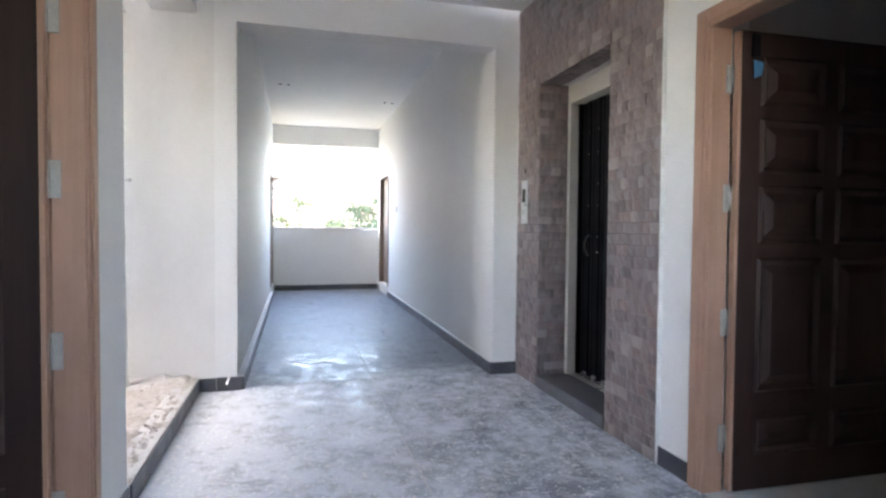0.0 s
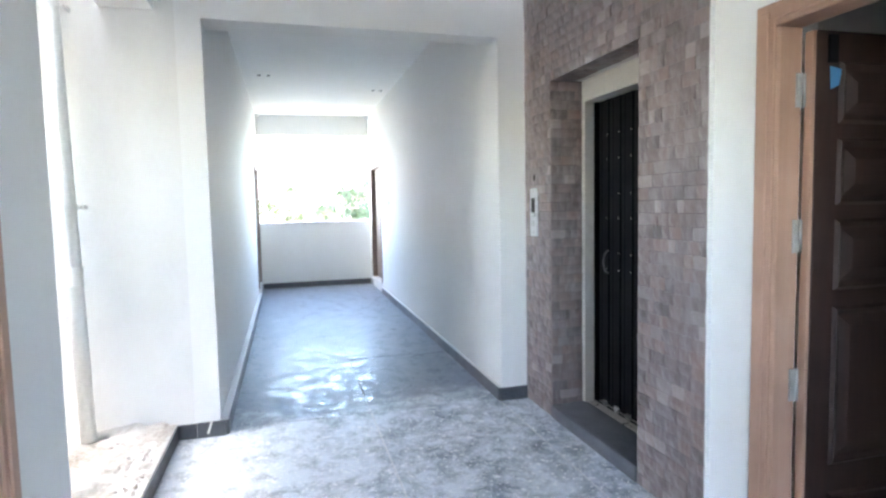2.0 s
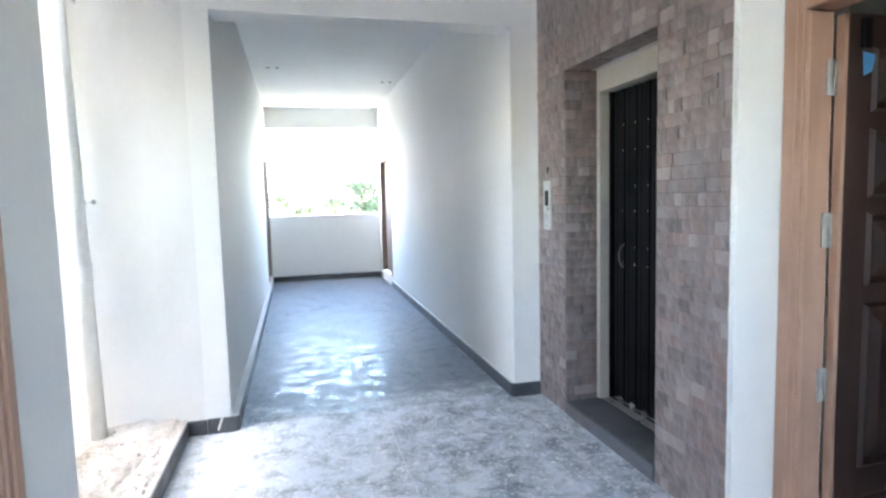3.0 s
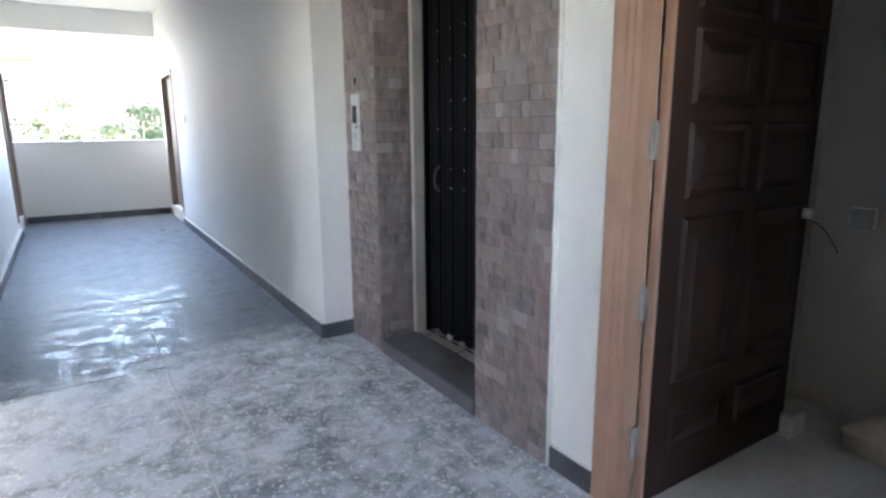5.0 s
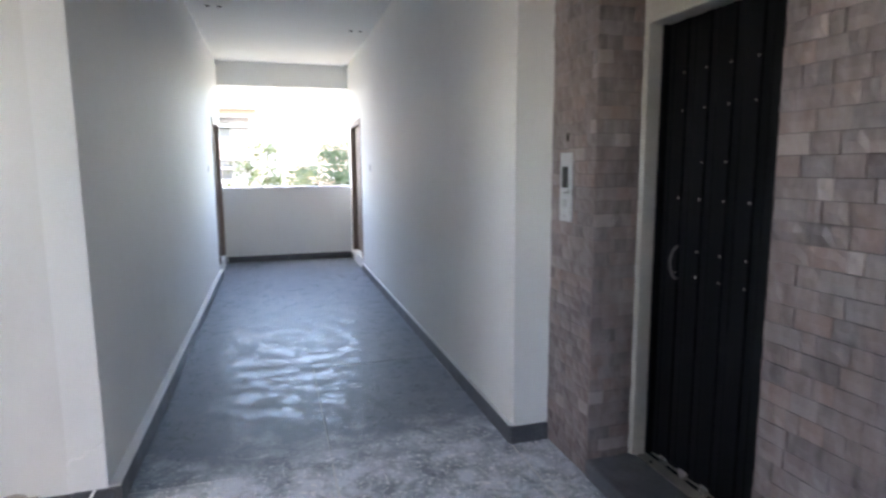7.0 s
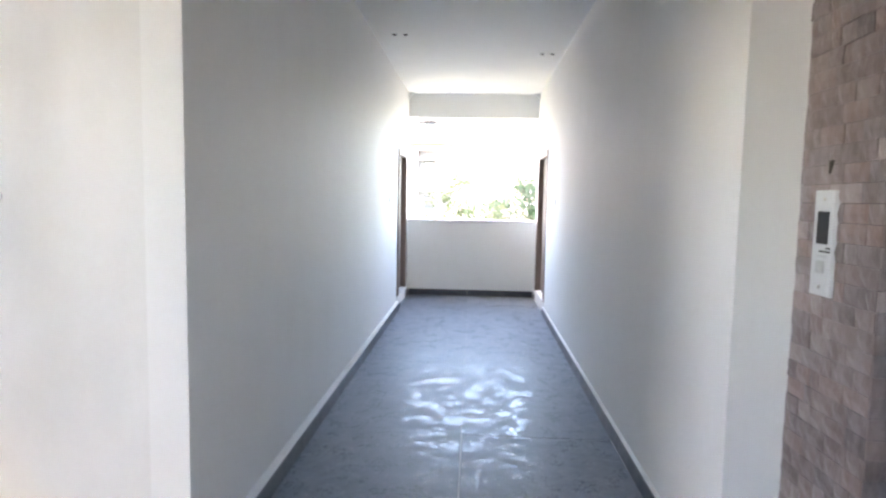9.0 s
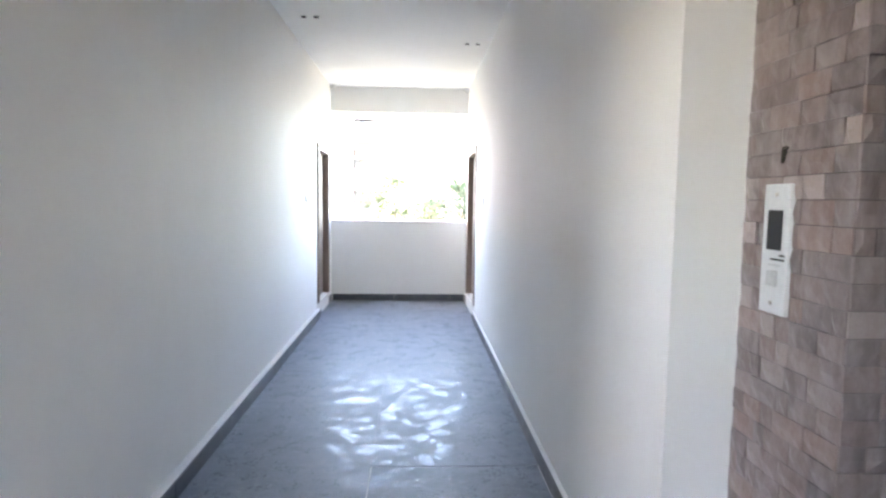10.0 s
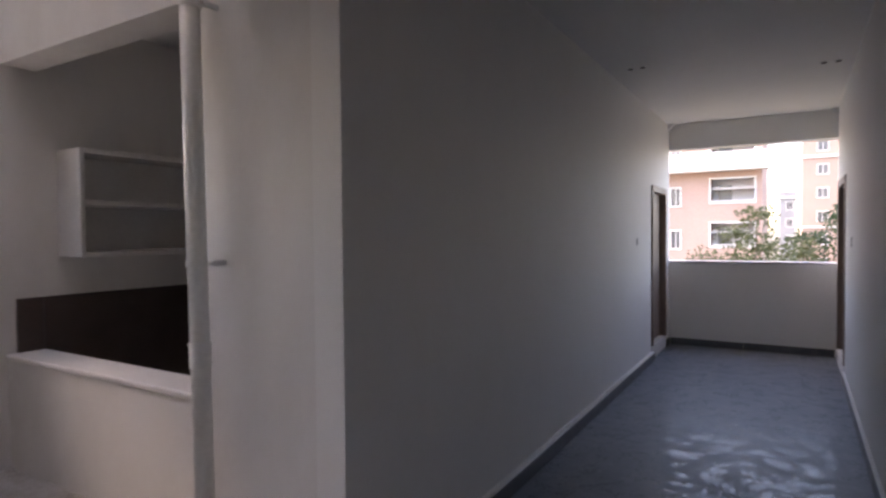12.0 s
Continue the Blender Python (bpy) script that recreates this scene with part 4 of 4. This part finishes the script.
for y in (0.001, -1.902):
    bm = bmesh.new()
    prev = None
    for k in range(59):
        z = LOBBY_TOP * k / 58
        w, o = 0.006 + 0.004 * noise.noise((z * 9, y, 2)), XT - 0.004 - 0.004 * noise.noise((z * 13, y, 5))
        ring = [bm.verts.new(v) for v in ((XW, y - w, z), (o, y - w * 0.7, z), (o, y + w * 0.7, z), (XW, y + w, z))]
        if prev:
            for i in range(3):
                bm.faces.new((prev[i], prev[i + 1], ring[i + 1], ring[i]))
        prev = ring
    part("plaster_bead", bm, SHELFPAINT, clad, "ragged white plaster bead")
WIDTHS = (0.046, 0.062, 0.076, 0.088, 0.1, 0.114)
rest_v, rest_f = [], []
count = 0


def lay(u0, u1, z, place, near):
    """One course of stones from u0 to u1; near ones are parts, the others join one mesh."""
    global count
    u = u0
    while u < u1 - 0.004:
        w = random.choice(WIDTHS)
        if u1 - u - w < 0.035:
            w = round(u1 - u, 3)
        me = stone_mesh(w, random.randrange(3))
        m = place(u, z)
        m = m @ Matrix.Translation((random.uniform(-0.0025, 0.001), 0, 0)) @ Matrix.Rotation(random.uniform(-0.022, 0.022), 4, "Z") @ Matrix.Rotation(random.uniform(-0.018, 0.018), 4, "Y")
        if near and count < 300:
            o = new("stone", me)
            o.matrix_basis = m
            o.parent = clad
            count += 1
        else:
            n0 = len(rest_v)
            rest_v.extend(m @ v.co for v in me.vertices)
            rest_f.extend([n0 + i for i in f.vertices] for f in me.polygons)
        u += w


flat = lambda u, z: Matrix.Translation((XT, -1.9 + u, z))
left_reveal = lambda u, z: Matrix(((0, 1, 0, XT - 0.002 + u), (1, 0, 0, -0.420), (0, 0, 1, z), (0, 0, 0, 1)))
right_reveal = lambda u, z: Matrix(((0, 1, 0, XT - 0.002 + u), (-1, 0, 0, -1.405), (0, 0, 1, z), (0, 0, 0, 1)))
rows = int(LOBBY_TOP / ROW) + 1
order = sorted(range(rows), key=lambda r: abs(r * ROW - 1.35))
for r in order:
    z = r * ROW
    if z + ROW > LOBBY_TOP:
        continue
    near = 0.55 < z < 2.15
    if z + ROW * 0.5 < 2.25:
        lay(1.9 - 0.418, 1.9, z, flat, near)
        lay(0.0, 1.9 - 1.407, z, flat, near)
        if z > 0.06:
            lay(0.0, 0.228, z, left_reveal, False)
            lay(0.0, 0.228, z, right_reveal, False)
    else:
        lay(0.0, 1.9, z, flat, False)
# soffit of the lift opening
for k in range(3):
    lay(1.9 - 1.405, 1.9 - 0.42, 0.0, lambda u, z: Matrix(((0, 0, 1, XT - 0.002 + k * ROW), (0, 1, 0, -1.9 + u), (1, 0, 0, 2.246), (0, 0, 0, 1))), False)
me = bpy.data.meshes.new("stones_joined")
me.from_pydata(rest_v, [], rest_f)
me.materials.append(STONE)
rs = new("stones", me)
rs.parent = clad
tagged(rs, "split-face mauve-brown stones above and in the reveal", kind="stuff")
